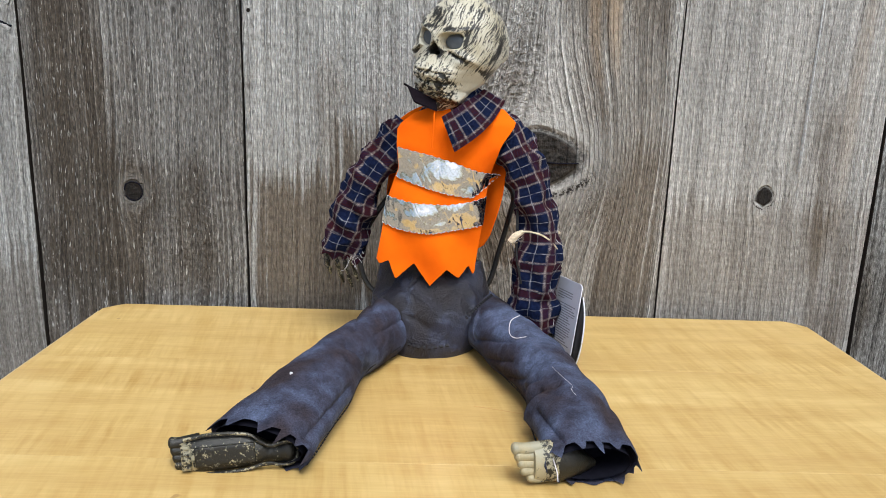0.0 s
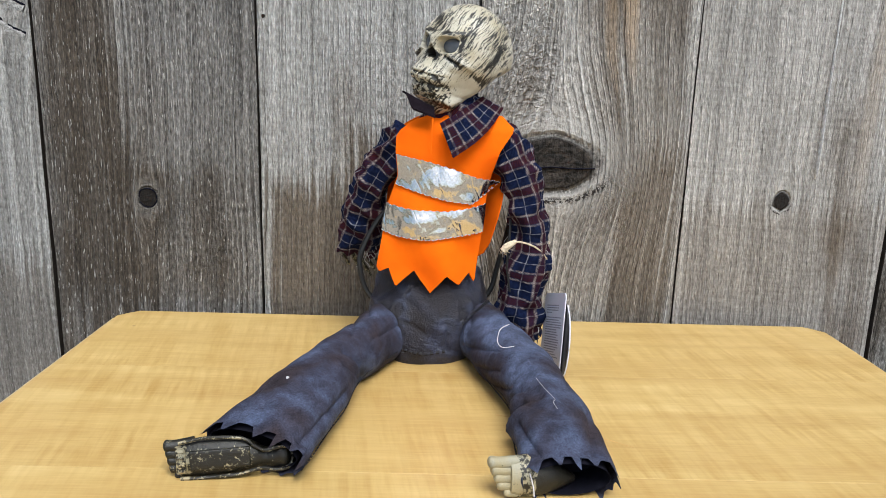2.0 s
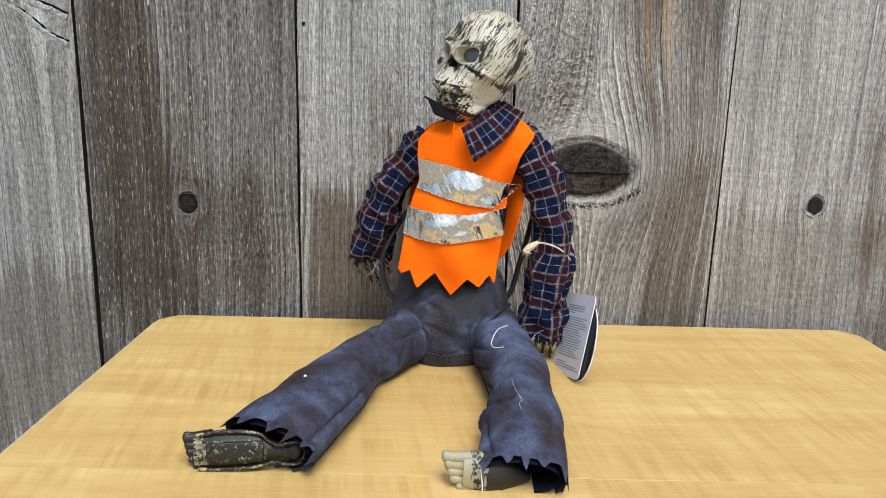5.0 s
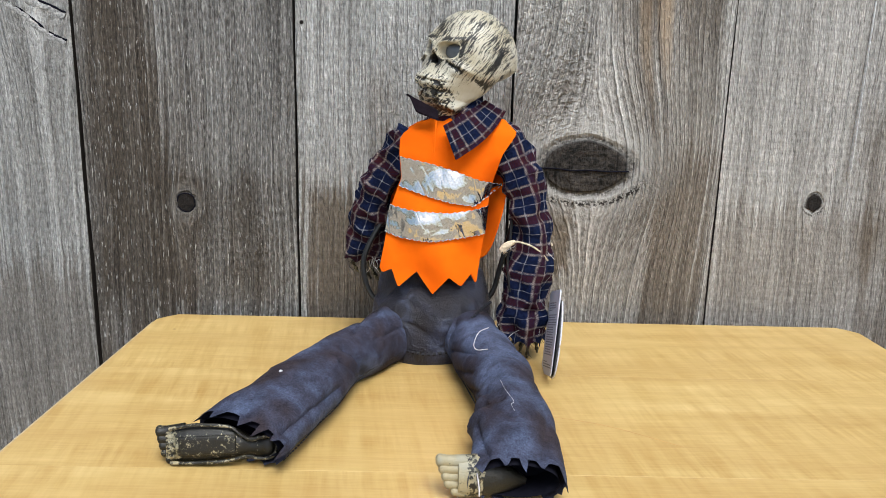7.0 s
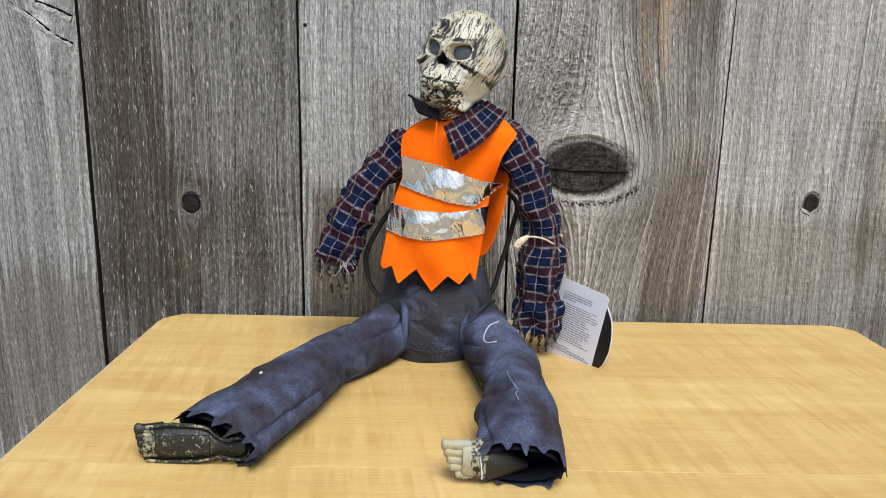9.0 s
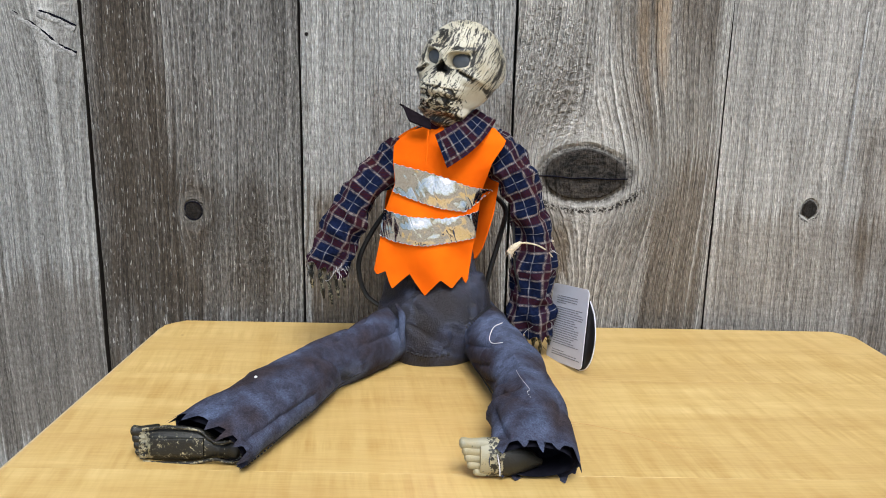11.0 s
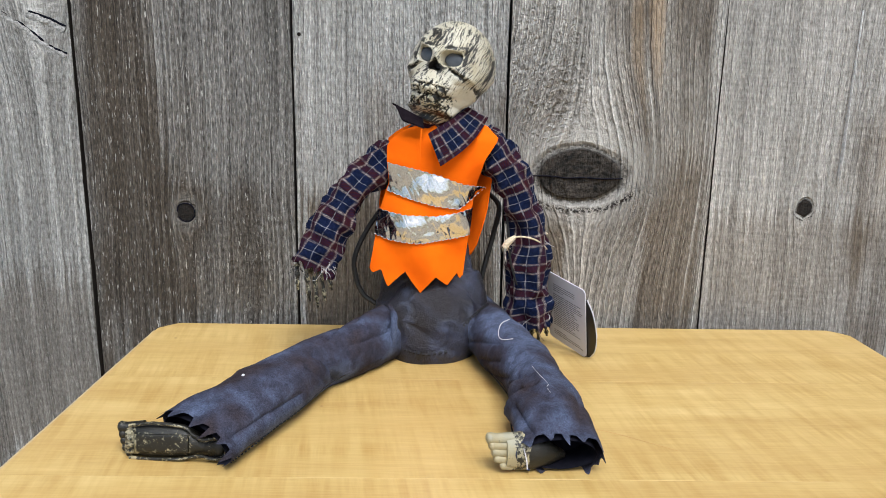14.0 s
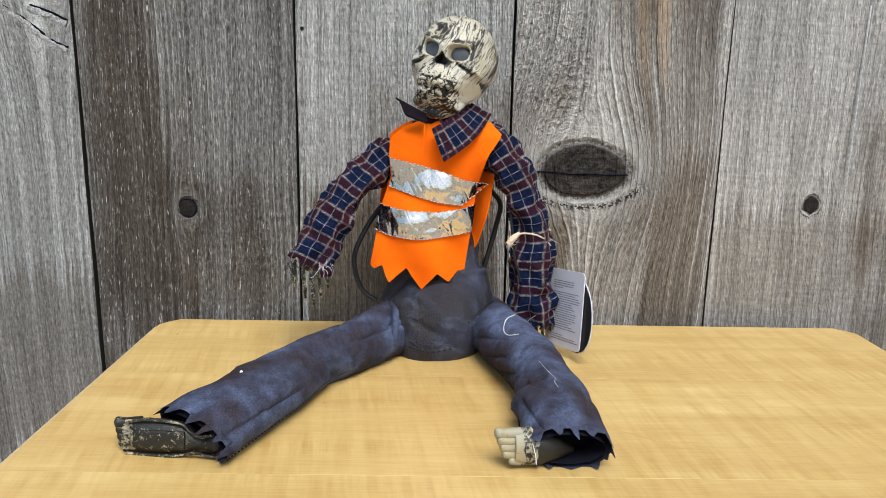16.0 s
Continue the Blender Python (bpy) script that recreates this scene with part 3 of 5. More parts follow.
def build_fence():
    fence = tagged(new("fence"), "weathered grey cedar board fence behind the table", "fence", kind="structure")
    rng = random.Random(4)
    for i, (k, tone, brown, knots, patches, splinters) in enumerate(BOARDS):
        x0, x1 = k * PITCH + (0.0016 if k == -2 else 0.0009), (k + 1) * PITCH - (0.0034 if k == -3 else 0.0009)
        bm = bmesh.new()
        nx, nz = 8, 60
        off = {-3: 0.006, -2: 0.0005, 1: 0.003}.get(k, rng.uniform(0, 0.0015))
        grid = []
        for j in range(nz + 1):
            z = 0.03 + (1.8 - 0.03) * j / nz
            wob = 0.0002 * math.sin(z * 55 + k)
            row = []
            for a in range(nx + 1):
                s = a / nx
                edge = 0.0004 if a in (0, nx) else 0.0
                row.append(Vector((x0 + (x1 - x0) * s + wob, off + edge + 0.0006 * math.sin(z * 9 + s * 3 + k), z)))
            grid.append(row)
        sheet(bm, grid[::-1], 0.016)
        bm.normal_update()
        # Side faces take the dark colour that stands for gap shade.
        for f in bm.faces:
            f.material_index = int(abs(f.normal.x) > 0.8)
        part("board", bm, (weathered_board("weathered_cedar", 3.1 * k + 20.0, tone, brown, knots, patches, splinters, (0.075, 0.062, 0.052) if k == 0 else (0.022, 0.015, 0.011), TAN.get(k, ()), {-3: 0.56, -2: 0.85, -1: 0.58, 0: 0.68, 1: 0.50}.get(k, 1.0), {0: 1.0, -2: 0.9, -1: 0.7, -3: 0.5, 1: 0.45}.get(k, 0.0), {1: 0.10, -1: 0.07, -3: 0.05}.get(k, 0.0), {0: 0.75, 1: 0.55}.get(k, 0.26), RIPPLES.get(k, ())), GAPSHADE), fence)
    # Added strips, unseen, that keep sky light out of the board gaps.
    blocker = weathered_board("weathered_gap_blocker", 55.0, (0.8, 0.8, 0.8), 0.45)
    for k in range(-4, 5):
        bm = bmesh.new()
        box(bm, (k * PITCH - 0.03, 0.0245, 0.03), (k * PITCH + 0.03, 0.0435, 1.8), 0.001)
        part("gap_blocker", bm, blocker, fence)
    for path in (((0.0185, 0.6035), (0.033, 0.6032), (0.041, 0.6022), (0.053, 0.6026), (0.066, 0.6020), (0.080, 0.6024)), ((-0.2228, 0.5754), (-0.2215, 0.5796), (-0.2165, 0.5810), (-0.2122, 0.5790), (-0.2110, 0.5734), (-0.2140, 0.5692), (-0.2190, 0.5690), (-0.2222, 0.5719))):
        bm = bmesh.new()
        tube(bm, [(x, 0.0001, z, 0.0007, 0.0005) for x, z in path], 6, 5, 0.0003, 400.0)
        part("knot_crack", bm, DARK, fence, "dark crack across a knot")
    for path in (((-0.3300, 0.7045), (-0.3150, 0.6950), (-0.3020, 0.6840), (-0.2905, 0.6785)), ((-0.3135, 0.7050), (-0.3010, 0.7010), (-0.2895, 0.6955))):
        bm = bmesh.new()
        tube(bm, [(x, 0.0060, z, 0.0005, 0.0008) for x, z in path], 6, 6, 0.0005, 300.0)
        part("crack", bm, DARK, fence, "dark split in a board")
        bm = bmesh.new()
        tube(bm, [(x - 0.001, 0.0060, z - 0.0024, 0.0006, 0.0020) for x, z in path], 10, 8, 0.0011, 420.0)
        part("torn_ridge", bm, TORN, fence, "pale torn ridge beside a split")
    bm = bmesh.new()
    tube(bm, [(0.2310, 0.0034, 0.715, 0.0006, 0.0009), (0.2304, 0.0034, 0.676, 0.0005, 0.0020), (0.2298, 0.0034, 0.645, 0.0005, 0.0030), (0.2296, 0.0034, 0.615, 0.0005, 0.0034), (0.2295, 0.0034, 0.604, 0.0005, 0.0028), (0.2295, 0.0034, 0.5995, 0.0002, 0.0008)], 10, 6, up=(0, 1, 0))
    part("pale_drip", bm, DRIP, fence, "pale dried drip on a board")
    for z in (0.35, 1.45):
        bm = bmesh.new()
        box(bm, (-0.72, 0.0438, z - 0.045), (0.72, 0.084, z + 0.045), 0.003)
        part("rail", bm, weathered_board("weathered_rail", 91.0 + z, (0.7, 0.7, 0.7), 0.45), fence)


TX0, TX1, TY1, TY0 = -0.2325, 0.2375, -0.013, -0.375


def build_table():
    table = tagged(new("side_table"), "small honey maple side table with a varnished plank top", "table")
    seams = (TY1, -0.107, -0.214, -0.300, TY0)
    for i, (y1, y0) in enumerate(zip(seams, seams[1:])):
        bm = bmesh.new()
        lo, hi = (TX0, y0 + 0.00002, TOP - 0.02), (TX1, y1 - 0.00002, TOP)
        c = 0.011
        ring = [(lo[0], lo[1]), (hi[0], lo[1])]
        ring += [(hi[0], hi[1] - c), (hi[0] - 0.46 * c, hi[1] - 0.46 * c), (hi[0] - c, hi[1])] if i == 0 else [(hi[0], hi[1])]
        ring += [(lo[0] + c, hi[1]), (lo[0] + 0.46 * c, hi[1] - 0.46 * c), (lo[0], hi[1] - c)] if i == 0 else [(lo[0], hi[1])]
        f = bm.faces.new([bm.verts.new((x, y, lo[2])) for x, y in ring])
        up = bmesh.ops.extrude_face_region(bm, geom=[f])
        tops = [v for v in up["geom"] if isinstance(v, bmesh.types.BMVert)]
        bmesh.ops.translate(bm, vec=(0, 0, hi[2] - lo[2]), verts=tops)
        bmesh.ops.bevel(bm, geom=[e for e in bm.edges if all(v in tops for v in e.verts)], offset=0.00005, segments=1, affect="EDGES")
        part("plank", bm, MAPLE, table)
    for x in (TX0, TX1):
        s = -1 if x < 0 else 1
        bm = bmesh.new()
        box(bm, (min(x, x + s * 0.0028), TY0, TOP - 0.0195), (max(x, x + s * 0.0028), TY1 - 0.012, TOP - 0.0012), 0.0008)
        part("edge_band", bm, EDGE, table, "pale worn edge band")
    for x in (TX0 + 0.035, TX1 - 0.035):
        for y in (TY0 + 0.035, TY1 - 0.035):
            bm = bmesh.new()
            tube(bm, [(x, y, TOP - 0.02, 0.017, 0.017), (x, y, 0.25, 0.015, 0.015), (x, y, 0.0, 0.011, 0.011)], 16, 4)
            part("leg", bm, LEG, table)
    for y in (TY0 + 0.03, TY1 - 0.04):
        bm = bmesh.new()
        box(bm, (TX0 + 0.05, y, TOP - 0.075), (TX1 - 0.05, y + 0.016, TOP - 0.0195), 0.001)
        part("apron", bm, LEG, table)
    bm = bmesh.new()
    tube(bm, [(0.006, -0.158, TOP + 0.0001, 0.0004, 0.0001), (0.035, -0.168, TOP + 0.0001, 0.0004, 0.0001), (0.066, -0.188, TOP + 0.0001, 0.0003, 0.0001)], 6, 6)
    part("scratch", bm, LEG, table, "thin brown scratch")


build_ground()
build_fence()
build_table()

# ---- the doll ----
# Built in the pose it has at nine seconds; each moving part turns about its own joint.
BASE = Vector((-0.048, -0.070, 0.5))
WAIST = Vector((-0.048, -0.072, 0.553))
NECK = Vector((-0.036, -0.070, 0.645))
SHOULDER_R, SHOULDER_L = Vector((-0.009, -0.072, 0.630)), Vector((-0.072, -0.068, 0.627))
HIP_R, HIP_L = Vector((-0.028, -0.085, 0.520)), Vector((-0.070, -0.082, 0.520))


def limb(name, bm, mat, parent, joint, label="", smooth=True):
    bmesh.ops.translate(bm, vec=-joint, verts=bm.verts)
    return part(name, bm, mat, parent, label, smooth)


def lerp_table(z, table, col):
    zs = [r[0] for r in table]
    return float(np.interp(z, zs, [r[col] for r in table]))


VEST = [  # height, one edge, the other edge, how far forward
    (0.540, -0.084, -0.0265, -0.0945),
    (0.550, -0.083, -0.026, -0.0940),
    (0.570, -0.079, -0.0235, -0.0935),
    (0.590, -0.0755, -0.0205, -0.0925),
    (0.607, -0.0695, -0.0175, -0.0905),
    (0.620, -0.0705, -0.0140, -0.0890),
    (0.632, -0.0700, -0.0060, -0.0875),
    (0.642, -0.0610, -0.0085, -0.0800),
]


def vest_front(u, z, off=0.0):
    a, b, y = (lerp_table(z, VEST, k) for k in (1, 2, 3))
    x = (a + b) / 2 + (b - a) / 2 * u
    fold = 0.0017 * math.sin(u * 5.2 + z * 130) * min(1.0, max(0.0, (0.615 - z) / 0.04)) + 0.0013 * noise.noise(Vector((x * 70, z * 45, 1.0)))
    fold += -0.0030 * math.exp(-((u + 0.16 + 9.0 * (z - 0.63)) / 0.12) ** 2) * max(0.0, (z - 0.60) / 0.04)
    drop = (0.0125 if u < 0 else 0.0125 - 0.004 * min(1.0, max(0.0, (0.600 - z) / 0.03))) - (0.0115 if u > 0 else 0.006) * min(1.0, max(0.0, (z - 0.600) / 0.018))
    return Vector((x, y + drop * abs(u) ** 2.3 + fold - off, z))


def build_upper_body(doll):
    body = bmesh.new()
    tube(body, [(-0.046, -0.066, 0.548, 0.020, 0.013), (-0.044, -0.067, 0.60, 0.021, 0.015), (-0.041, -0.068, 0.622, 0.024, 0.014),
                (-0.038, -0.068, 0.636, 0.018, 0.011), (-0.036, -0.068, 0.648, 0.010, 0.009)], 28, 6, 0.0006, up=(0, 1, 0))
    torso = limb("upper_body", body, PLAID, doll, WAIST, "navy plaid shirt")
    bm = bmesh.new()
    us = [-1 + 2 * i / 72 for i in range(73)]
    hem_u = (-1.0, -0.93, -0.76, -0.57, -0.25, 0.11, 0.40, 0.66, 0.86, 0.97, 1.0)
    hem_z = (0.556, 0.5535, 0.5565, 0.5465, 0.5555, 0.5425, 0.5525, 0.5470, 0.5530, 0.5475, 0.549)
    top_u, top_z = (-1.0, -0.85, -0.5, 0.0, 0.6, 0.85, 1.0), (0.6285, 0.637, 0.6415, 0.6405, 0.6405, 0.6395, 0.6330)
    grid = []
    for j in range(37):
        v = j / 36
        row = []
        for u in us:
            z = float(np.interp(u, top_u, top_z)) * (1 - v) + float(np.interp(u, hem_u, hem_z)) * v
            row.append(vest_front(u, z))
        grid.append(row)
    sheet(bm, grid, 0.0009)
    limb("vest_front", bm, ORANGE, torso, WAIST, "orange felt safety vest with a zigzag hem")
    bm = bmesh.new()
    grid = []
    for j in range(25):
        v = j / 24
        row = []
        for i in range(41):
            u = -1 + i / 20
            zt, zb = 0.640 - 0.010 * abs(u) ** 3, 0.553 + 0.004 * (1 if i % 8 < 4 else -1) * ((i % 4) / 4)
            if u > 0.75:
                zb += 0.014 * (u - 0.75) / 0.25
            z = zt * (1 - v) + zb * v
            a = float(np.interp(z, (0.55, 0.59, 0.64), (-0.079, -0.076, -0.068)))
            b = float(np.interp(z, (0.55, 0.562, 0.59, 0.607, 0.625, 0.64), (-0.0235, -0.0185, -0.0110, -0.0085, -0.0100, -0.014)))
            x = (a + b) / 2 + (b - a) / 2 * u
            row.append(Vector((x, -0.050 - 0.026 * max(0.0, u) ** 2 + 0.001 * math.sin(x * 300 + z * 90), z)))
        grid.append(row)
    sheet(bm, grid, 0.0009)
    limb("vest_back", bm, ORANGE, torso, WAIST, "orange felt back of the vest")
    for k, (u0, u1, top, low) in enumerate((
            (-0.99, 1.24, ((0, 0.6188), (0.25, 0.6158), (0.5, 0.6115), (0.75, 0.6062), (1, 0.6030)), ((0, 0.6025), (0.25, 0.5985), (0.5, 0.5945), (0.75, 0.5922), (1, 0.6018))),
            (-1.03, 1.01, ((0, 0.5915), (0.3, 0.5895), (0.6, 0.5885), (1, 0.5915)), ((0, 0.5765), (0.12, 0.5745), (0.5, 0.5730), (1, 0.5760))))):
        bm, grid = bmesh.new(), []
        for j in range(9):
            row = []
            for i in range(57):
                s = i / 56
                z = float(np.interp(s, [p[0] for p in top], [p[1] for p in top])) * (1 - j / 8) + float(np.interp(s, [p[0] for p in low], [p[1] for p in low])) * j / 8
                z += 0.0003 * math.sin(s * 90 + j)
                p = vest_front(u0 + (u1 - u0) * s, z, 0.0016 + 0.0007 * math.sin(j / 8 * math.pi))
                p.y += 0.0011 * noise.noise(Vector((p.x * 110, p.z * 150, 7.0 + k)))
                row.append(p)
            grid.append(row)
        sheet(bm, grid, 0.0004)
        limb("reflective_strip", bm, FOIL, torso, WAIST, "crinkled silver reflective strip")
        bm = bmesh.new()
        for row in (grid[0], grid[-1]):
            for i in range(0, 55, 2):
                a, b = row[i], row[i + 1]
                tube(bm, [(a.x, a.y - 0.0004, a.z, 0.00016, 0.00016), (b.x, b.y - 0.0004, b.z, 0.00016, 0.00016)], 5, 1)
        limb("stitching", bm, THREAD, torso, WAIST)
    bm, grid = bmesh.new(), []
    A, B, C, D = Vector((-0.0225, -0.074, 0.6500)), Vector((-0.0110, -0.078, 0.6440)), Vector((-0.0402, -0.1005, 0.6185)), Vector((-0.0470, -0.0970, 0.6365))
    for j in range(13):
        row = []
        for i in range(13):
            u, v = i / 12, j / 12
            p = (A * (1 - u) + B * u) * (1 - v) + (D * (1 - u) + C * u) * v
            p.y -= 0.0045 * math.sin(math.pi * v) + 0.001 * math.sin(math.pi * u)
            p += Vector((0.0025, 0, -0.001)) * math.sin(math.pi * v) * u
            row.append(p)
        grid.append(row)
    sheet(bm, grid, 0.0010, lambda j, i: (i * 0.0018 + 0.004, j * 0.0034 + 0.002))
    limb("collar", bm, PLAID, torso, WAIST, "navy plaid pointed collar")
    bm, grid = bmesh.new(), []
    A, B, C, D = Vector((-0.0500, -0.087, 0.6440)), Vector((-0.0490, -0.092, 0.6400)), Vector((-0.0605, -0.092, 0.6440)), Vector((-0.0665, -0.088, 0.6530))
    for j in range(7):
        grid.append([(A * (1 - i / 6) + B * i / 6) * (1 - j / 6) + (D * (1 - i / 6) + C * i / 6) * j / 6 + Vector((0, 0, 0.0012 * math.sin(i))) for i in range(7)])
    sheet(bm, grid, 0.0010, lambda j, i: (0.0055 + i * 0.0001, 0.0047 + j * 0.0001))
    limb("collar", bm, UNDERSIDE, torso, WAIST, "upturned dark collar point")
    bm = bmesh.new()
    tube(bm, [(-0.036, -0.070, 0.636, 0.021, 0.016), (-0.036, -0.070, 0.644, 0.017, 0.0145), (-0.034, -0.068, 0.650, 0.014, 0.012)], 24, 4, up=(0, 1, 0))
    limb("collar_band", bm, PLAID, torso, WAIST)
    bm = cable([(-0.0507, -0.0930, 0.6385), (-0.0512, -0.0948, 0.632), (-0.0520, -0.0960, 0.620)], 0.0004)
    limb("front_seam", bm, ORANGE, torso, WAIST)
    for pts in (((-0.070, -0.052, 0.592), (-0.083, -0.056, 0.575), (-0.0915, -0.060, 0.558), (-0.0915, -0.062, 0.545), (-0.087, -0.064, 0.534), (-0.079, -0.066, 0.528)),
                ((-0.010, -0.050, 0.598), (-0.001, -0.056, 0.588), (-0.004, -0.060, 0.573), (-0.0095, -0.062, 0.553), (-0.0145, -0.064, 0.536), (-0.022, -0.064, 0.528))):
        limb("cable", cable(pts, 0.0016), BLACK, torso, WAIST, "thin black cable loop")
    return torso


def build_skull(doll):
    """A plastic skull: an egg pressed in at eyes, nose and cheeks, with rows of teeth."""
    place = Matrix.Translation((-0.036, -0.0705, 0.6705)) @ Euler((radians(-3), radians(9), radians(-26))).to_matrix().to_4x4()
    bm = bmesh.new()
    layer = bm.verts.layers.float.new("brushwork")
    nu, nv = 236, 180

    def bell(a, b):
        return math.exp(-a * a - b * b)

    def step(a, width):
        return 1 / (1 + math.exp(max(-60.0, min(60.0, a / width))))

    rings = []
    for j in range(nv + 1):
        th = math.pi * j / nv
        ring = []
        for i in range(nu):
            ph = 2 * math.pi * i / nu
            d = Vector((math.sin(th) * math.sin(ph), -math.sin(th) * math.cos(ph), math.cos(th)))
            front = max(0.0, -d.y)
            low = max(0.0, -d.z)
            face = min(1.0, max(0.0, 0.40 - d.y * 1.4))
            c = 0.0284 if d.z > 0 else 0.0135 + 0.0227 * face
            x = d.x * 0.0249 * (1 - 0.08 * low)
            y = d.y * (0.0290 if d.y > 0 else 0.0250)
            z = d.z * c
            x *= 1 - 0.13 * min(1.0, max(0.0, (-0.0070 - z) / 0.0080))
            if d.y > 0:
                y *= 1 - 0.55 * low
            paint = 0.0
            lump = noise.noise(Vector((x, y, z)) * 150)
            if d.y < 0.3:
                sx = abs(x)
                tilt = z - 0.0050 - 0.16 * (sx - 0.0082)
                socket = ((abs(sx - 0.0083) / 0.0050) ** 3 + (abs(tilt) / 0.0040) ** 3)
                eye = step(socket - 1.0, 0.10)
                rim = bell((socket - 1.15) / 0.55, 0)
                brow = bell((sx - 0.0085) / 0.0080, (z - 0.0098 - 0.30 * (sx - 0.007)) / 0.0021)
                bridge = bell(x / 0.0024, (z - 0.0040) / 0.0055)
                nose = step((abs(x) - 0.0030 * max(0.0, min(1.0, (0.0040 - z) / 0.0050))) / 0.0006, 0.35) * step((-0.0022 - z) / 0.0007, 0.5) * step((z - 0.0036) / 0.0007, 0.5)
                cheek = bell((sx - 0.0170) / 0.0052, (z + 0.0040) / 0.0030)
                hollow = bell((sx - 0.0185) / 0.0045, (z + 0.0150) / 0.0060)
                jaw = bell((sx - 0.0140) / 0.0070, (z + 0.0275) / 0.0050)
                mask = step(sx - 0.0125, 0.0010) * step(abs(z + 0.0172) - 0.0080, 0.0010)
                tooth = abs(math.sin(math.pi * (x + 0.0006 * lump) / 0.0034)) ** 0.55
                gap = bell(0, (z + 0.0165 + 0.0006 * lump) / 0.0010)
                root = bell(0, (z + 0.0112) / 0.0010) + bell(0, (z + 0.0225) / 0.0010)
                chin = bell(x / 0.0085, (z + 0.0315) / 0.0042)
                squiggle = math.exp(-(noise.noise(Vector((x * 380, y * 380, z * 520))) / 0.12) ** 2)
                line = -0.0012 - 0.50 * (sx - 0.0095)
                span = step(0.0085 - sx, 0.0006) * step(sx - 0.0195, 0.0012)
                arch = span * bell(0, (z - line + 0.0014 * lump) / (0.0007 + 0.0011 * step(0.0150 - sx, 0.0020)))
                arch_top = span * bell(0, (z - line - 0.0024) / 0.0018)
                ramus = bell((y + 0.0045) / 0.0011, 0) * step(abs(z + 0.0175) - 0.0085, 0.0010)
                jaw_line = bell(0, (z + 0.0262 + 0.0007 * lump) / 0.0011) * step(0.0075 - sx, 0.0010)
                out = 0.0028 * brow + 0.0010 * cheek + 0.0066 * mask + 0.0066 * chin + 0.0022 * bridge + 0.0045 * jaw + 0.0012 * arch_top - 0.0014 * arch
                out += mask * (0.0013 * tooth - 0.0018 * gap - 0.0012 * root - 0.0010 * squiggle) + 0.0002 * rim
                out += 0.0034 * bell(x / 0.0110, (z + 0.0085) / 0.0040)
                out -= 0.0058 * eye + 0.0060 * nose + 0.0034 * hollow
                rough = noise.noise(Vector((x, y, z)) * 420) * 0.6 + noise.noise(Vector((x, y, z)) * 900) * 0.35
                out += (mask + 0.4 * chin) * 0.0009 * rough
                y -= out * min(1.0, front * 2.2)
                x += math.copysign(0.0016 * cheek - 0.0022 * hollow + 0.0034 * jaw, x)
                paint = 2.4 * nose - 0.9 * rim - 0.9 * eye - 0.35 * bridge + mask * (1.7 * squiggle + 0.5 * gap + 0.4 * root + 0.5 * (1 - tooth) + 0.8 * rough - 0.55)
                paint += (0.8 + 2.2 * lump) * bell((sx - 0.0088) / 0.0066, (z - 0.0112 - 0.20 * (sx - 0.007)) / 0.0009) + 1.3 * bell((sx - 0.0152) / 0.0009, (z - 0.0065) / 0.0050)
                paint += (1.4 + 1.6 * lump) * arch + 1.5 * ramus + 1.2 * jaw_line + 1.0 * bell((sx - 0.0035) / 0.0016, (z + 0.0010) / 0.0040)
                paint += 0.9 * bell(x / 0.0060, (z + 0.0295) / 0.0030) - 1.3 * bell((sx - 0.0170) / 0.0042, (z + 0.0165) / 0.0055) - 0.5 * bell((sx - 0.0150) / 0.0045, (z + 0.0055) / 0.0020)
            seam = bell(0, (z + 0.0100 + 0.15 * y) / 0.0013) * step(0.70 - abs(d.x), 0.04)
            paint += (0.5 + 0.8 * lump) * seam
            v = bm.verts.new(place @ Vector((x, y, z)))
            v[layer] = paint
            ring.append(v)
            if j in (0, nv):
                break
        rings.append(ring)
    for j in range(nv):
        a, b = rings[j], rings[j + 1]
        for i in range(nu):
            k = (i + 1) % nu
            vs = [a[0]] if len(a) == 1 else [a[i], a[k]]
            vs += [b[0]] if len(b) == 1 else [b[k], b[i]]
            bm.faces.new(vs)
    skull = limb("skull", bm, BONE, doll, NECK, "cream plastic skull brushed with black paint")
    for s in (-1, 1):
        bm = bmesh.new()
        m = place @ Matrix.LocRotScale((s * 0.0085, -0.0190, 0.0049), Euler((0, -s * radians(9), s * radians(18))), (0.0052, 0.0016, 0.0039))
        bmesh.ops.create_uvsphere(bm, u_segments=24, v_segments=14, radius=1, matrix=m)
        limb("eye", bm, EYE, skull, NECK, "smoky grey translucent eye")
    bm = bmesh.new()
    tube(bm, [(-0.036, -0.068, 0.636, 0.008, 0.008), (-0.036, -0.068, 0.655, 0.008, 0.008)], 16, 3, up=(0, 1, 0))
    limb("neck", bm, DARK, skull, NECK)
    return skull


def finger(bm, a, b, r=0.0012, bend=(0, -0.002, 0)):
    a, b = Vector(a), Vector(b)
    keys = []
    for k in range(9):
        t = k / 8
        p = a.lerp(b, t) + Vector(bend) * math.sin(math.pi * t)
        rr = r * (1.25 if k % 3 == 0 else 0.75) * (1 - 0.35 * t)
        keys.append((*p, rr, rr))
    tube(bm, keys, 8, 2, up=(0, 1, 0.1))


def paint_mesh(bm, fn):
    layer = bm.verts.layers.float.get("brushwork") or bm.verts.layers.float.new("brushwork")
    for v in bm.verts:
        v[layer] = fn(v.co)


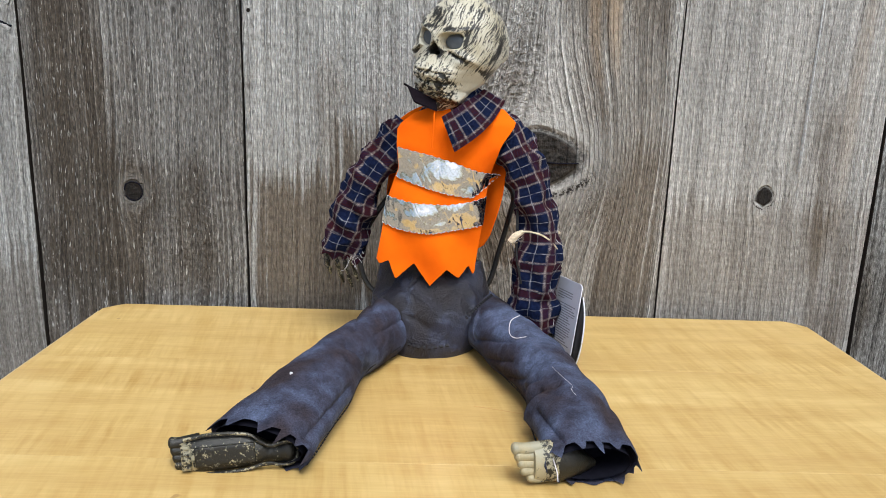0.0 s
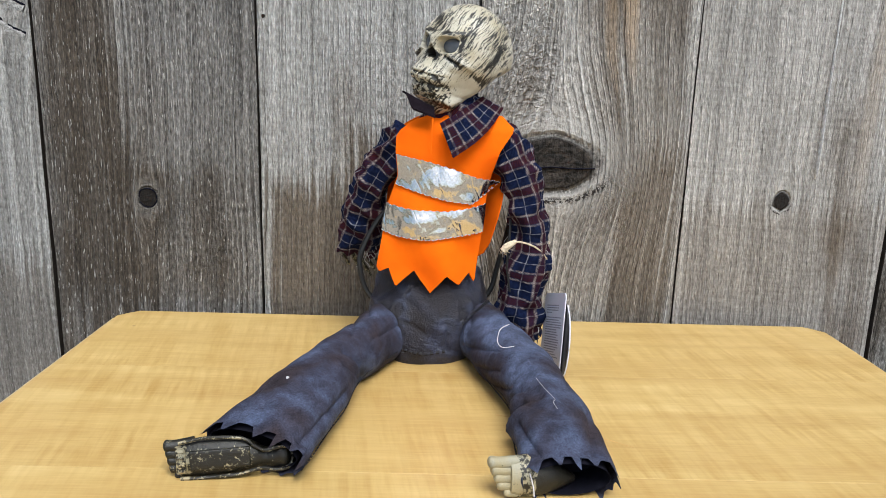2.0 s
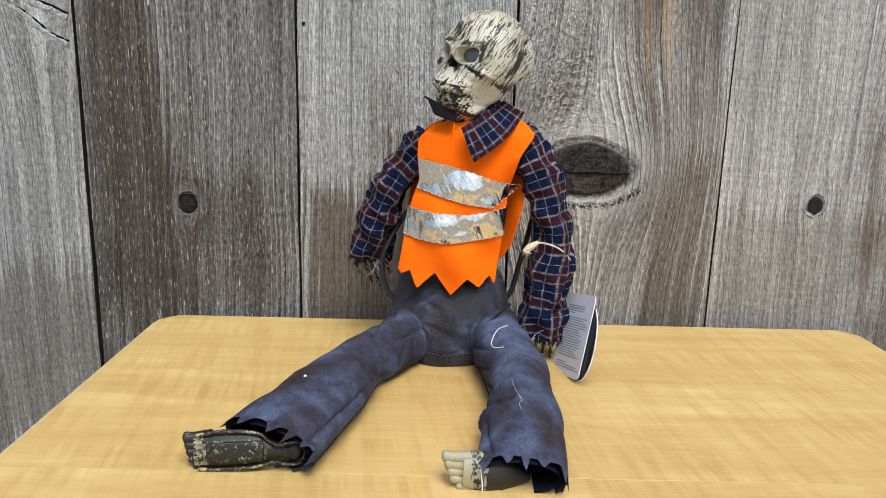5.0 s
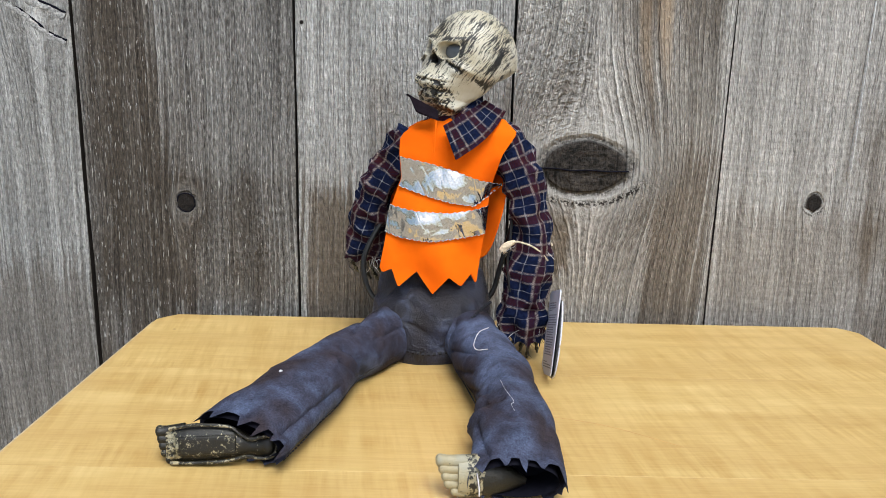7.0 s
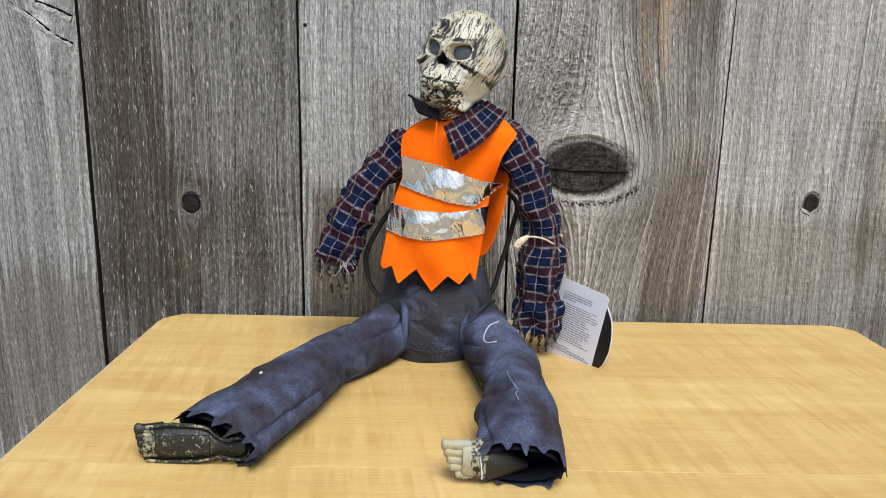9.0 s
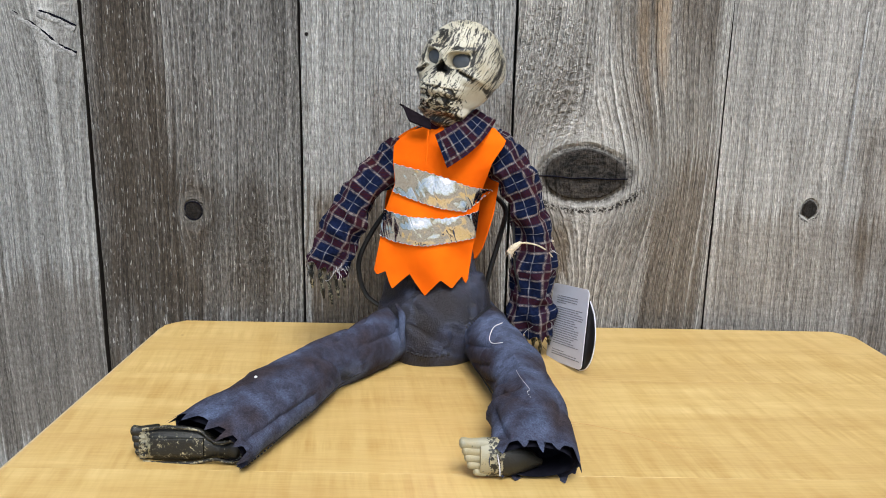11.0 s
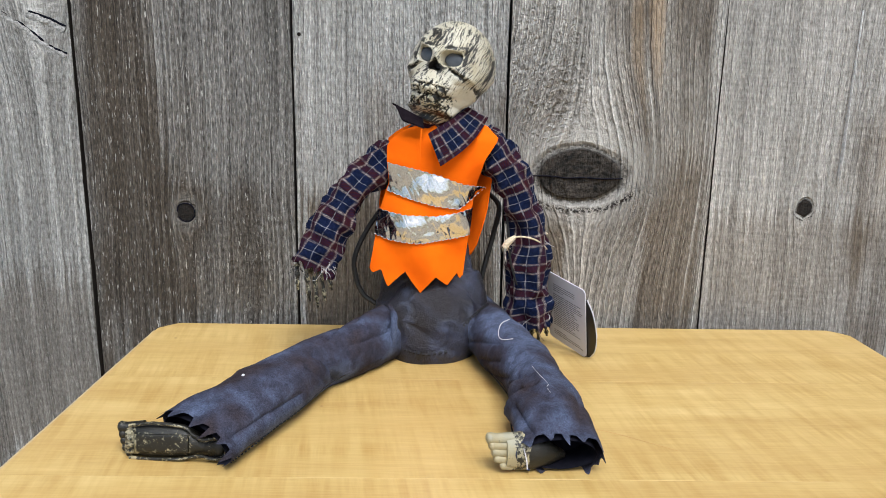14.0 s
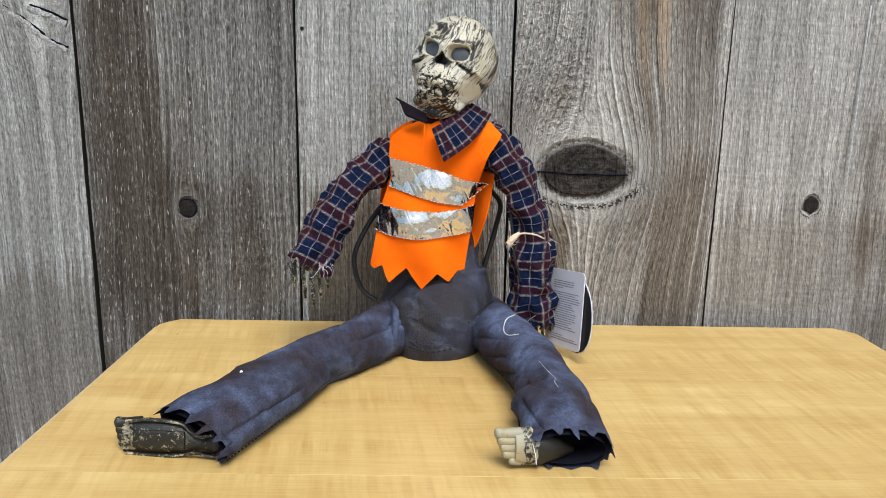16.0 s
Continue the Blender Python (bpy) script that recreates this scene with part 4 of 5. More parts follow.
def fray(bm, centre, radius, count, seed, length=0.006):
    rng = random.Random(seed)
    for _ in range(count):
        a = rng.uniform(0, 2 * math.pi)
        p = Vector(centre) + Vector((math.cos(a) * radius, math.sin(a) * radius, rng.uniform(-0.001, 0.001)))
        pts = [p]
        for _ in range(3):
            p = p + Vector((rng.uniform(-1, 1), rng.uniform(-1, 1), rng.uniform(-1.5, 0.2))) * length / 3
            pts.append(p)
        tube(bm, [(*q, 0.00013, 0.00013) for q in pts], 5, 3)


def build_arm(doll, right):
    joint = SHOULDER_R if right else SHOULDER_L
    if right:
        keys = [(-0.016, -0.069, 0.632, 0.0095, 0.0100), (-0.0055, -0.072, 0.622, 0.0115, 0.0115), (0.0035, -0.074, 0.605, 0.0112, 0.0112), (0.0100, -0.076, 0.587, 0.0105, 0.0105),
                (0.0125, -0.077, 0.5725, 0.0100, 0.0100), (0.0125, -0.077, 0.558, 0.0122, 0.0122), (0.0120, -0.077, 0.544, 0.0125, 0.0122), (0.0112, -0.077, 0.5355, 0.0112, 0.0110),
                (0.0122, -0.077, 0.527, 0.0138, 0.0130), (0.0128, -0.077, 0.5165, 0.0130, 0.0125)]
    else:
        keys = [(-0.0640, -0.064, 0.626, 0.0090, 0.0090), (-0.0755, -0.066, 0.6150, 0.0106, 0.0108), (-0.0882, -0.068, 0.600, 0.0110, 0.0110), (-0.0970, -0.070, 0.586, 0.0106, 0.0106),
                (-0.1050, -0.071, 0.568, 0.0112, 0.0112), (-0.1105, -0.072, 0.5545, 0.0122, 0.0120)]
    bm = bmesh.new()
    tube(bm, keys, 40, 10, 0.0020, 105.0, up=(0, 1, 0), caps=(True, False), seed=3.0 if right else 9.0, ragged=0.0030, creases=1.3)
    arm = limb("arm", bm, PLAID, doll, joint, "navy plaid sleeve with a frayed cuff")
    end = Vector(keys[-1][:3])
    d = (end - Vector(keys[-2][:3])).normalized()
    bm = bmesh.new()
    m = Matrix.LocRotScale(end - d * 0.004, None, (0.0075, 0.0045, 0.0075))
    bmesh.ops.create_uvsphere(bm, u_segments=16, v_segments=10, radius=1, matrix=m)
    if right:
        for x, dz, dx in ((-0.0075, -0.0095, -0.001), (-0.0030, -0.0115, -0.002), (0.0008, -0.0150, -0.0005), (0.0042, -0.0140, 0.001), (0.0085, -0.0080, 0.002)):
            finger(bm, end + Vector((x, -0.001, 0.002)), end + Vector((x + dx, -0.002, dz)), 0.0015)
    else:
        for x, dz, dx in ((-0.0085, -0.0125, 0.0012), (-0.0035, -0.0190, 0.0030), (0.0010, -0.0225, 0.0035), (0.0050, -0.0185, 0.0035), (0.0090, -0.0120, 0.0030)):
            finger(bm, end + Vector((x, -0.001, 0.002)), end + Vector((x + dx, -0.002, dz)), 0.0016)
    paint_mesh(bm, lambda c: 0.30)
    limb("bony_hand", bm, FOOT, arm, joint, "dark painted skeleton hand")
    bm = bmesh.new()
    fray(bm, end, 0.012, 16, 5 if right else 6)
    tagged(limb("frayed_thread", bm, STITCH, arm, joint), kind="stuff")
    bm = bmesh.new()
    if right:
        fray(bm, end + Vector((-0.003, -0.001, 0.008)), 0.0125, 12, 8, 0.012)
        fray(bm, (0.0125, -0.077, 0.577), 0.0112, 6, 9, 0.012)
    else:
        fray(bm, end + Vector((0.008, -0.009, 0.004)), 0.004, 10, 7, 0.010)
    tagged(limb("pale_thread", bm, THREAD, arm, joint), kind="stuff")
    if right:
        bm = bmesh.new()
        loop = [(0.0125 + 0.0112 * math.cos(a), -0.077 + 0.0116 * math.sin(a), 0.5725 + 0.0012 * math.cos(a + 0.6)) for a in [math.pi * k / 12 for k in range(13)]]
        tube(bm, [(*p, 0.0007, 0.0007) for p in loop], 8, 2)
        tube(bm, [(0.0008, -0.0885, 0.5745, 0.0007, 0.0007), (0.006, -0.0900, 0.5752, 0.0005, 0.0005), (0.0140, -0.0895, 0.5730, 0.0005, 0.0005), (0.0210, -0.085, 0.5670, 0.0005, 0.0005),
                  (0.0248, -0.079, 0.5600, 0.0005, 0.0005), (0.0262, -0.072, 0.5500, 0.0006, 0.0006)], 8, 5)
        tube(bm, [(0.0025, -0.0880, 0.5750, 0.0011, 0.0011), (0.0000, -0.0890, 0.5735, 0.0017, 0.0017), (-0.0025, -0.0890, 0.5715, 0.0020, 0.0020), (-0.0042, -0.0890, 0.5690, 0.0022, 0.0019)], 9, 4, 0.0004, 900.0)
        fray(bm, (-0.0035, -0.0885, 0.5705), 0.0012, 10, 11, 0.004)
        limb("twine", bm, TWINE, arm, joint, "pale twine tied round the sleeve")
        limb("cable", cable([(-0.0010, -0.074, 0.592), (-0.0005, -0.081, 0.578), (0.0000, -0.084, 0.560), (0.0035, -0.087, 0.545)], 0.0008), BLACK, arm, joint)
    return arm


def build_foot(leg, joint, m, cream):
    """A foot on its side: toes at -x, sole to -y."""
    bm = bmesh.new()
    shape = [(-0.0265, 0, 0.0075, 0.0040, 0.0072), (-0.015, 0, 0.0078, 0.0052, 0.0080), (0.0, 0, 0.0078, 0.0052, 0.0075), (0.008, 0, 0.0068, 0.0046, 0.0058), (0.014, 0.001, 0.0056, 0.0036, 0.0040),
             (0.019, 0.001, 0.0054, 0.0042, 0.0046), (0.024, 0.001, 0.0056, 0.0048, 0.0056), (0.0285, 0.001, 0.0056, 0.0020, 0.0026)]
    tube(bm, shape[:2] + [(-0.006, 0.001, 0.0070, 0.0040, 0.0055), (0.002, 0.002, 0.0060, 0.0010, 0.0014)] if cream else shape, 24, 5, 0.0003, 500.0)
    for k in range(5):
        z = 0.0012 + 0.0030 * k
        x0 = -0.0305 - (0.0013 if cream else 0.0007) * k + (0.0016 if k == 0 else 0)
        r = 0.0017 + 0.00022 * k
        tube(bm, [(x0, -0.0005, z + 0.0004, r * 0.55, r * 0.55), (x0 + 0.0012, -0.0005, z + 0.0004, r, r), (x0 + 0.005, -0.0002, z, r * 0.92, r), (-0.019, 0, z + 0.0006, r, r * 1.1)], 12, 4)
    if not cream:
        rim = ((-0.0255, 0.0150), (-0.012, 0.0162), (0.004, 0.0150), (0.0105, 0.0112), (0.0150, 0.0092), (0.0205, 0.0100), (0.0262, 0.0098), (0.0282, 0.0058), (0.0255, 0.0018), (0.0195, 0.0012), (0.0145, 0.0022), (0.0095, 0.0018), (0.002, 0.0006), (-0.012, 0.0004), (-0.0255, 0.0008))
        tube(bm, [(x, -0.0038, z, 0.0008, 0.0008) for x, z in rim], 8, 4, 0.0003, 600.0)
        box(bm, (-0.0268, -0.0058, 0.0030), (-0.0222, -0.0030, 0.0130), 0.0006)
        for k in range(4):
            tube(bm, [(-0.0262, -0.0046, 0.0042 + 0.0026 * k, 0.0011, 0.0009), (-0.0225, -0.0060, 0.0042 + 0.0026 * k, 0.0009, 0.0008)], 8, 2)
    if cream:
        # Beyond the toes black paint also carries the shade inside the cuff.
        paint_mesh(bm, lambda c: -0.35 if c.x < -0.0235 else (0.16 if c.x < -0.017 else 1.2))
    else:
        paint_mesh(bm, lambda c: 0.05 if (-0.0272 < c.x < -0.0215 and c.y < -0.0025) else (0.34 if c.y < -0.0040 else (0.50 if c.x < -0.0272 else 0.62)))
    bmesh.ops.transform(bm, matrix=m, verts=bm.verts)
    foot = limb("foot", bm, FOOT, leg, joint, "cream skeleton foot with worn black paint, blackened for shade inside the cuff" if cream else "black painted skeleton foot with pale edges")
    if not cream:
        bm = bmesh.new()
        box(bm, (-0.0205, -0.0060, 0.0040), (0.0080, -0.0040, 0.0118), 0.0006)
        bmesh.ops.subdivide_edges(bm, edges=bm.edges, cuts=3, use_grid_fill=True)
        paint_mesh(bm, lambda c: 0.44)
        bmesh.ops.transform(bm, matrix=m, verts=bm.verts)
        limb("sole_plate", bm, FOOT, foot, joint, "scuffed dark raised sole plate")
    return foot


def build_leg(doll, right):
    joint = HIP_R if right else HIP_L
    if right:
        keys = [(-0.0228, -0.0560, 0.5150, 0.0155, 0.0165), (-0.0210, -0.0800, 0.5148, 0.0156, 0.0164), (-0.0160, -0.1100, 0.5142, 0.0164, 0.0156), (-0.0112, -0.1374, 0.5138, 0.0166, 0.0150), (-0.0096, -0.1630, 0.5136, 0.0150, 0.0146),
                (-0.0106, -0.1812, 0.5132, 0.0172, 0.0142), (-0.0122, -0.1980, 0.5127, 0.0182, 0.0134), (-0.0134, -0.2130, 0.5115, 0.0184, 0.0120), (-0.0146, -0.2280, 0.5098, 0.0190, 0.0100)]
        folds = ((0.615, -0.12, 0.650, 0.10, -0.0060, 0.0022), (0.650, 0.08, 0.690, 0.20, -0.0022, 0.0016), (0.680, -0.04, 0.710, 0.12, 0.0020, 0.0025), (0.52, 0.00, 0.60, 0.14, -0.0022, 0.0016),
                 (0.18, -0.02, 0.34, 0.13, -0.0018, 0.0014), (0.27, -0.05, 0.40, 0.06, -0.0020, 0.0014), (0.38, -0.06, 0.50, 0.05, -0.0022, 0.0015),
                 (0.42, 0.44, 0.62, 0.34, -0.0016, 0.0020), (0.40, 0.20, 0.90, 0.27, 0.0012, 0.0030), (0.72, 0.40, 0.97, 0.34, -0.0018, 0.0020), (0.74, 0.06, 0.97, 0.14, -0.0020, 0.0018), (0.70, 0.14, 0.80, 0.24, -0.0015, 0.0014))
    else:
        keys = [(-0.0690, -0.0660, 0.5152, 0.0146, 0.0166), (-0.0735, -0.0780, 0.5150, 0.0146, 0.0165), (-0.0812, -0.0910, 0.5145, 0.0148, 0.0160), (-0.0901, -0.1065, 0.5138, 0.0132, 0.0152), (-0.1008, -0.1240, 0.5136, 0.0122, 0.0150),
                (-0.1115, -0.1440, 0.5136, 0.0150, 0.0150), (-0.1208, -0.1650, 0.5134, 0.0194, 0.0148), (-0.1300, -0.1845, 0.5124, 0.0206, 0.0138), (-0.1374, -0.2000, 0.5113, 0.0224, 0.0124), (-0.1430, -0.2085, 0.5098, 0.0244, 0.0104)]
        folds = ((0.46, 0.62, 0.54, 0.34, -0.0036, 0.0020), (0.52, 0.56, 0.60, 0.38, -0.0018, 0.0015), (0.10, 0.43, 0.40, 0.40, -0.0014, 0.0015), (0.03, 0.34, 0.20, 0.40, -0.0022, 0.0015), (0.30, 0.12, 0.46, 0.30, -0.0018, 0.0018),
                 (0.64, 0.30, 0.94, 0.37, 0.0014, 0.0024), (0.66, 0.10, 0.96, 0.18, -0.0016, 0.0020), (0.14, 0.10, 0.30, 0.24, -0.0016, 0.0016), (0.66, 0.48, 0.95, 0.43, -0.0022, 0.0018), (0.84, 0.22, 0.98, 0.27, -0.0018, 0.0018))
    bm = bmesh.new()
    tube(bm, keys, 108, 18, 0.0006, 58.0, caps=(False, False), seed=1.0 if right else 5.0, floor=0.5006, ragged=0.0085, creases=1.5, folds=folds, teeth=13)
    leg = limb("leg", bm, NAVY, doll, joint, "faded navy cotton trouser leg with a ragged cuff")
    # A near-black inner tube paints the shade inside the open cuff.
    bm = bmesh.new()
    inner = [(x, y, z, a - 0.0030, b - 0.0026) for x, y, z, a, b in keys[-2:]]
    tube(bm, inner, 24, 6, 0.0, caps=(True, False), floor=0.5018)
    limb("cuff_shade", bm, DARK, leg, joint, "dark sheet standing for the shade inside the cuff")
    bm = bmesh.new()
    seam = spline(keys, 8)
    for i in range(6, len(seam) - 3, 1):
        p, q = seam[i], seam[i + 1]
        t = Vector(q[:3]) - Vector(p[:3])
        side = t.cross(Vector((0, 0, 1))).normalized() * (1 if right else -1)
        a = Vector(p[:3]) + side * (p[3] * 0.93) + Vector((0, 0, -0.006))
        b = a + t * 0.55
        tube(bm, [(*a, 0.0004, 0.0004), (*b, 0.0004, 0.0004)], 6, 1)
    limb("seam", bm, STITCH, leg, joint)
    if right:
        build_foot(leg, joint, Matrix.Translation((-0.0125, -0.2240, 0.5005)) @ Euler((radians(-16), radians(5), radians(4))).to_matrix().to_4x4() @ Matrix.Scale(0.98, 4), True)
        bm = bmesh.new()
        tube(bm, [(-0.0300, -0.0905, 0.5300, 0.0008, 0.0006), (-0.0325, -0.0945, 0.5240, 0.0018, 0.0013), (-0.0330, -0.0960, 0.5180, 0.0022, 0.0014), (-0.0310, -0.0970, 0.5110, 0.0020, 0.0013), (-0.0290, -0.0960, 0.5050, 0.0009, 0.0007)], 12, 6, 0.0004, 160.0, up=(0, 1, 0))
        limb("hem_fold", bm, NAVY, leg, joint, "folded navy cotton edge")
        bm = bmesh.new()
        tube(bm, [(*p, 0.00022, 0.00022) for p in ((-0.0150, -0.1195, 0.5345), (-0.0205, -0.1225, 0.5328), (-0.0238, -0.1320, 0.5300), (-0.0230, -0.1400, 0.5300), (-0.0180, -0.1430, 0.5315))], 6, 6)
        limb("loose_thread", bm, THREAD, leg, joint, "loose white thread")
        bm = bmesh.new()
        tube(bm, [(*p, 0.00007, 0.00007) for p in ((-0.0160, -0.1780, 0.5302), (-0.0150, -0.1880, 0.5300), (-0.0125, -0.1960, 0.5285), (-0.0138, -0.1990, 0.5280), (-0.0105, -0.2090, 0.5245))], 5, 5)
        limb("loose_thread", bm, THREAD, leg, joint, "loose white thread")
        bm = bmesh.new()
        tube(bm, [(*p, 0.00025, 0.00025) for p in ((-0.0310, -0.2225, 0.5150), (-0.0305, -0.2275, 0.5125), (-0.0300, -0.2310, 0.5090), (-0.0300, -0.2325, 0.5060))], 6, 5)
        limb("loose_thread", bm, THREAD, leg, joint, "loose white thread")
    else:
        build_foot(leg, joint, Matrix.Translation((-0.1495, -0.2105, 0.5003)) @ Euler((radians(-12), radians(-3), radians(-3))).to_matrix().to_4x4() @ Matrix.Diagonal((0.83, 0.95, 1.00, 1)), False)
        bm = bmesh.new()
        tube(bm, [(-0.0705, -0.0905, 0.5368, 0.0008, 0.0006), (-0.0672, -0.0945, 0.5325, 0.0020, 0.0013), (-0.0664, -0.0965, 0.5240, 0.0018, 0.0012), (-0.0675, -0.0960, 0.5140, 0.0020, 0.0013), (-0.0690, -0.0940, 0.5060, 0.0008, 0.0006)], 12, 6, 0.0004, 160.0, up=(0, 1, 0))
        limb("hem_fold", bm, NAVY, leg, joint, "folded navy cotton edge")
        bm = bmesh.new()
        bmesh.ops.create_icosphere(bm, subdivisions=1, radius=0.0009, matrix=Matrix.Translation((-0.1295, -0.1795, 0.5275)))
        limb("lint", bm, THREAD, leg, joint, "white speck of lint")
    return leg


def build_doll():
    doll = tagged(new("skeleton_doll"), "seated toy skeleton in plaid shirt, orange vest and navy trousers", "doll")
    bm = bmesh.new()
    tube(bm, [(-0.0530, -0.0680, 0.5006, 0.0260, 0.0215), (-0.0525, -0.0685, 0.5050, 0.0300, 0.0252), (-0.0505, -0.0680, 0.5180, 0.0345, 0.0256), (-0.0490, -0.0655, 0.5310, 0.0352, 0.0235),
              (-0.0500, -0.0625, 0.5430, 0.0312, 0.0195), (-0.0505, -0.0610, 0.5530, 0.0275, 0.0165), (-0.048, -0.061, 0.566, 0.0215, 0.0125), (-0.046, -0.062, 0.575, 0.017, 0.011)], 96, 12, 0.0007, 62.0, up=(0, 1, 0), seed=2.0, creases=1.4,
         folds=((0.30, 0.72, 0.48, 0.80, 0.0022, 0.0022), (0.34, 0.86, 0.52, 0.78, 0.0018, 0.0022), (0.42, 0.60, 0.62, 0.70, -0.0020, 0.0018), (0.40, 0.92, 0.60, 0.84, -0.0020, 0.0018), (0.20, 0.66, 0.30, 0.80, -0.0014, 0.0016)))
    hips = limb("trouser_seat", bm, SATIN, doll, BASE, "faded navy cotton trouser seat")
    bm = bmesh.new()
    for path in (((-0.0640, -0.0925, 0.5090), (-0.0517, -0.0960, 0.5076), (-0.0370, -0.0940, 0.5092)), ((-0.0295, -0.0975, 0.5265), (-0.0240, -0.0945, 0.5315), (-0.0192, -0.0905, 0.5348), (-0.0150, -0.0865, 0.5370))):
        pts = spline(path, 9)
        for a, b in zip(pts[::2], pts[1::2]):
            tube(bm, [(*a, 0.0009, 0.0009), (*b, 0.0009, 0.0009)], 6, 1)
    limb("stitching", bm, STITCH, hips, BASE, "black topstitching")
    return doll, hips, build_upper_body(doll), build_skull(doll), build_arm(doll, True), build_arm(doll, False), build_leg(doll, True), build_leg(doll, False)


def card_shape(bm, outline, y0, y1):
    f = bm.faces.new([bm.verts.new((x, y0, z)) for x, z in outline])
    up = bmesh.ops.extrude_face_region(bm, geom=[f])
    bmesh.ops.translate(bm, vec=(0, y1 - y0, 0), verts=[v for v in up["geom"] if isinstance(v, bmesh.types.BMVert)])


def rounded(x0, z0, x1, z1, r):
    out = []
    for cx, cz, a in ((x1 - r, z1 - r, 0), (x0 + r, z1 - r, 90), (x0 + r, z0 + r, 180), (x1 - r, z0 + r, 270)):
        out += [(cx + r * math.cos(radians(a + k * 18)), cz + r * math.sin(radians(a + k * 18))) for k in range(6)]
    return out


def build_tag():
    tag = tagged(new("hang_tag"), "folded card tag, pale printed front and black back", "tag")
    bm = bmesh.new()
    card_shape(bm, rounded(-0.002, -0.0465, 0.0340, 0.0005, 0.0030), -0.0003, 0.0003)
    front = part("front_leaf", bm, CARD, tag, "pale printed card leaf", False)
    bm = bmesh.new()
    rng = random.Random(3)
    z = -0.0065
    for k in range(27):
        w = rng.uniform(0.018, 0.027) if k not in (3, 24) else 0.009
        if k not in (4, 22, 23):
            x = 0.0035
            while x < 0.0035 + w:
                ww = rng.uniform(0.0012, 0.0042)
                box(bm, (x, -0.00042, z - 0.00028), (min(x + ww, 0.0315), -0.00028, z + 0.00028))
                x += ww + 0.0005
        z -= 0.00137
    part("print", bm, INK, front, "lines of small grey print", False)
    bm = bmesh.new()
    arc = [(-0.002, 0.0), (0.020, -0.001), (0.0335, -0.006), (0.0385, -0.013), (0.0412, -0.022), (0.0418, -0.031), (0.0400, -0.0395), (0.0360, -0.0450), (0.0300, -0.0475), (-0.002, -0.0440)]
    card_shape(bm, arc, 0.0009, 0.0013)
    back = part("back_leaf", bm, CARDBLACK, tag, "glossy black rounded back leaf", False)
    bm = bmesh.new()
    tube(bm, [(x, 0.0015, z, 0.0004, 0.0003) for x, z in arc[2:9]], 6, 4)
    part("edge", bm, CARD, back, "white cut edge")
    return tag


doll, seat, torso, skull, arm_r, arm_l, leg_r, leg_l = build_doll()
tag = build_tag()


# ---- what moves ----
DOLL_ROWS = [
    (0, -0.0149, -0.0724, 0.5000, -0.3, -0.8, -0.9), (0.5, -0.0179, -0.0699, 0.5000, 0.0, 0.2, 9.7), (1, -0.0198, -0.0711, 0.5000, -0.7, -0.6, -2.3),
    (1.5, -0.0242, -0.0707, 0.5000, -0.7, -0.1, -2.8), (2, -0.0266, -0.0711, 0.5000, -0.9, 1.8, -6.1), (2.5, -0.0261, -0.0703, 0.5000, -0.5, -0.9, -1.6),
    (3, -0.0352, -0.0710, 0.5000, -0.7, 1.0, -4.6), (3.5, -0.0357, -0.0722, 0.5000, -0.4, 1.2, -6.3), (4, -0.0350, -0.0697, 0.5000, -0.3, 0.3, -4.9),
    (6.5, -0.0470, -0.0703, 0.5000, -0.6, 2.4, -9.0), (7, -0.0488, -0.0705, 0.5000, -0.7, 2.6, -8.1), (7.5, -0.0496, -0.0700, 0.5000, -0.7, 2.7, -8.1),
    (8, -0.0482, -0.0697, 0.5000, -0.9, 2.8, -7.8), (8.5, -0.0483, -0.0717, 0.5000, -0.6, 1.3, -5.8), (9, -0.0480, -0.0700, 0.5000, 0.0, 0.0, -0.0),
    (11.5, -0.0498, -0.0622, 0.5000, -0.1, -0.3, -11.9), (12, -0.0538, -0.0627, 0.5000, -0.7, 1.8, -7.0), (12.5, -0.0428, -0.0595, 0.5000, 0.1, -5.0, -20.8),
    (13, -0.0502, -0.0582, 0.5000, -0.6, 1.2, -7.3), (13.5, -0.0440, -0.0562, 0.5000, -0.0, -3.4, -15.7), (14, -0.0475, -0.0553, 0.5000, -0.2, -0.8, -9.9),
    (14.5, -0.0529, -0.0570, 0.5000, -1.3, 3.1, -7.9), (15, -0.0554, -0.0588, 0.5000, -1.6, 3.3, -6.9), (15.5, -0.0554, -0.0589, 0.5000, -1.1, 2.2, -6.3),
    (16, -0.0465, -0.0553, 0.5000, -0.1, -2.3, -13.7),
]
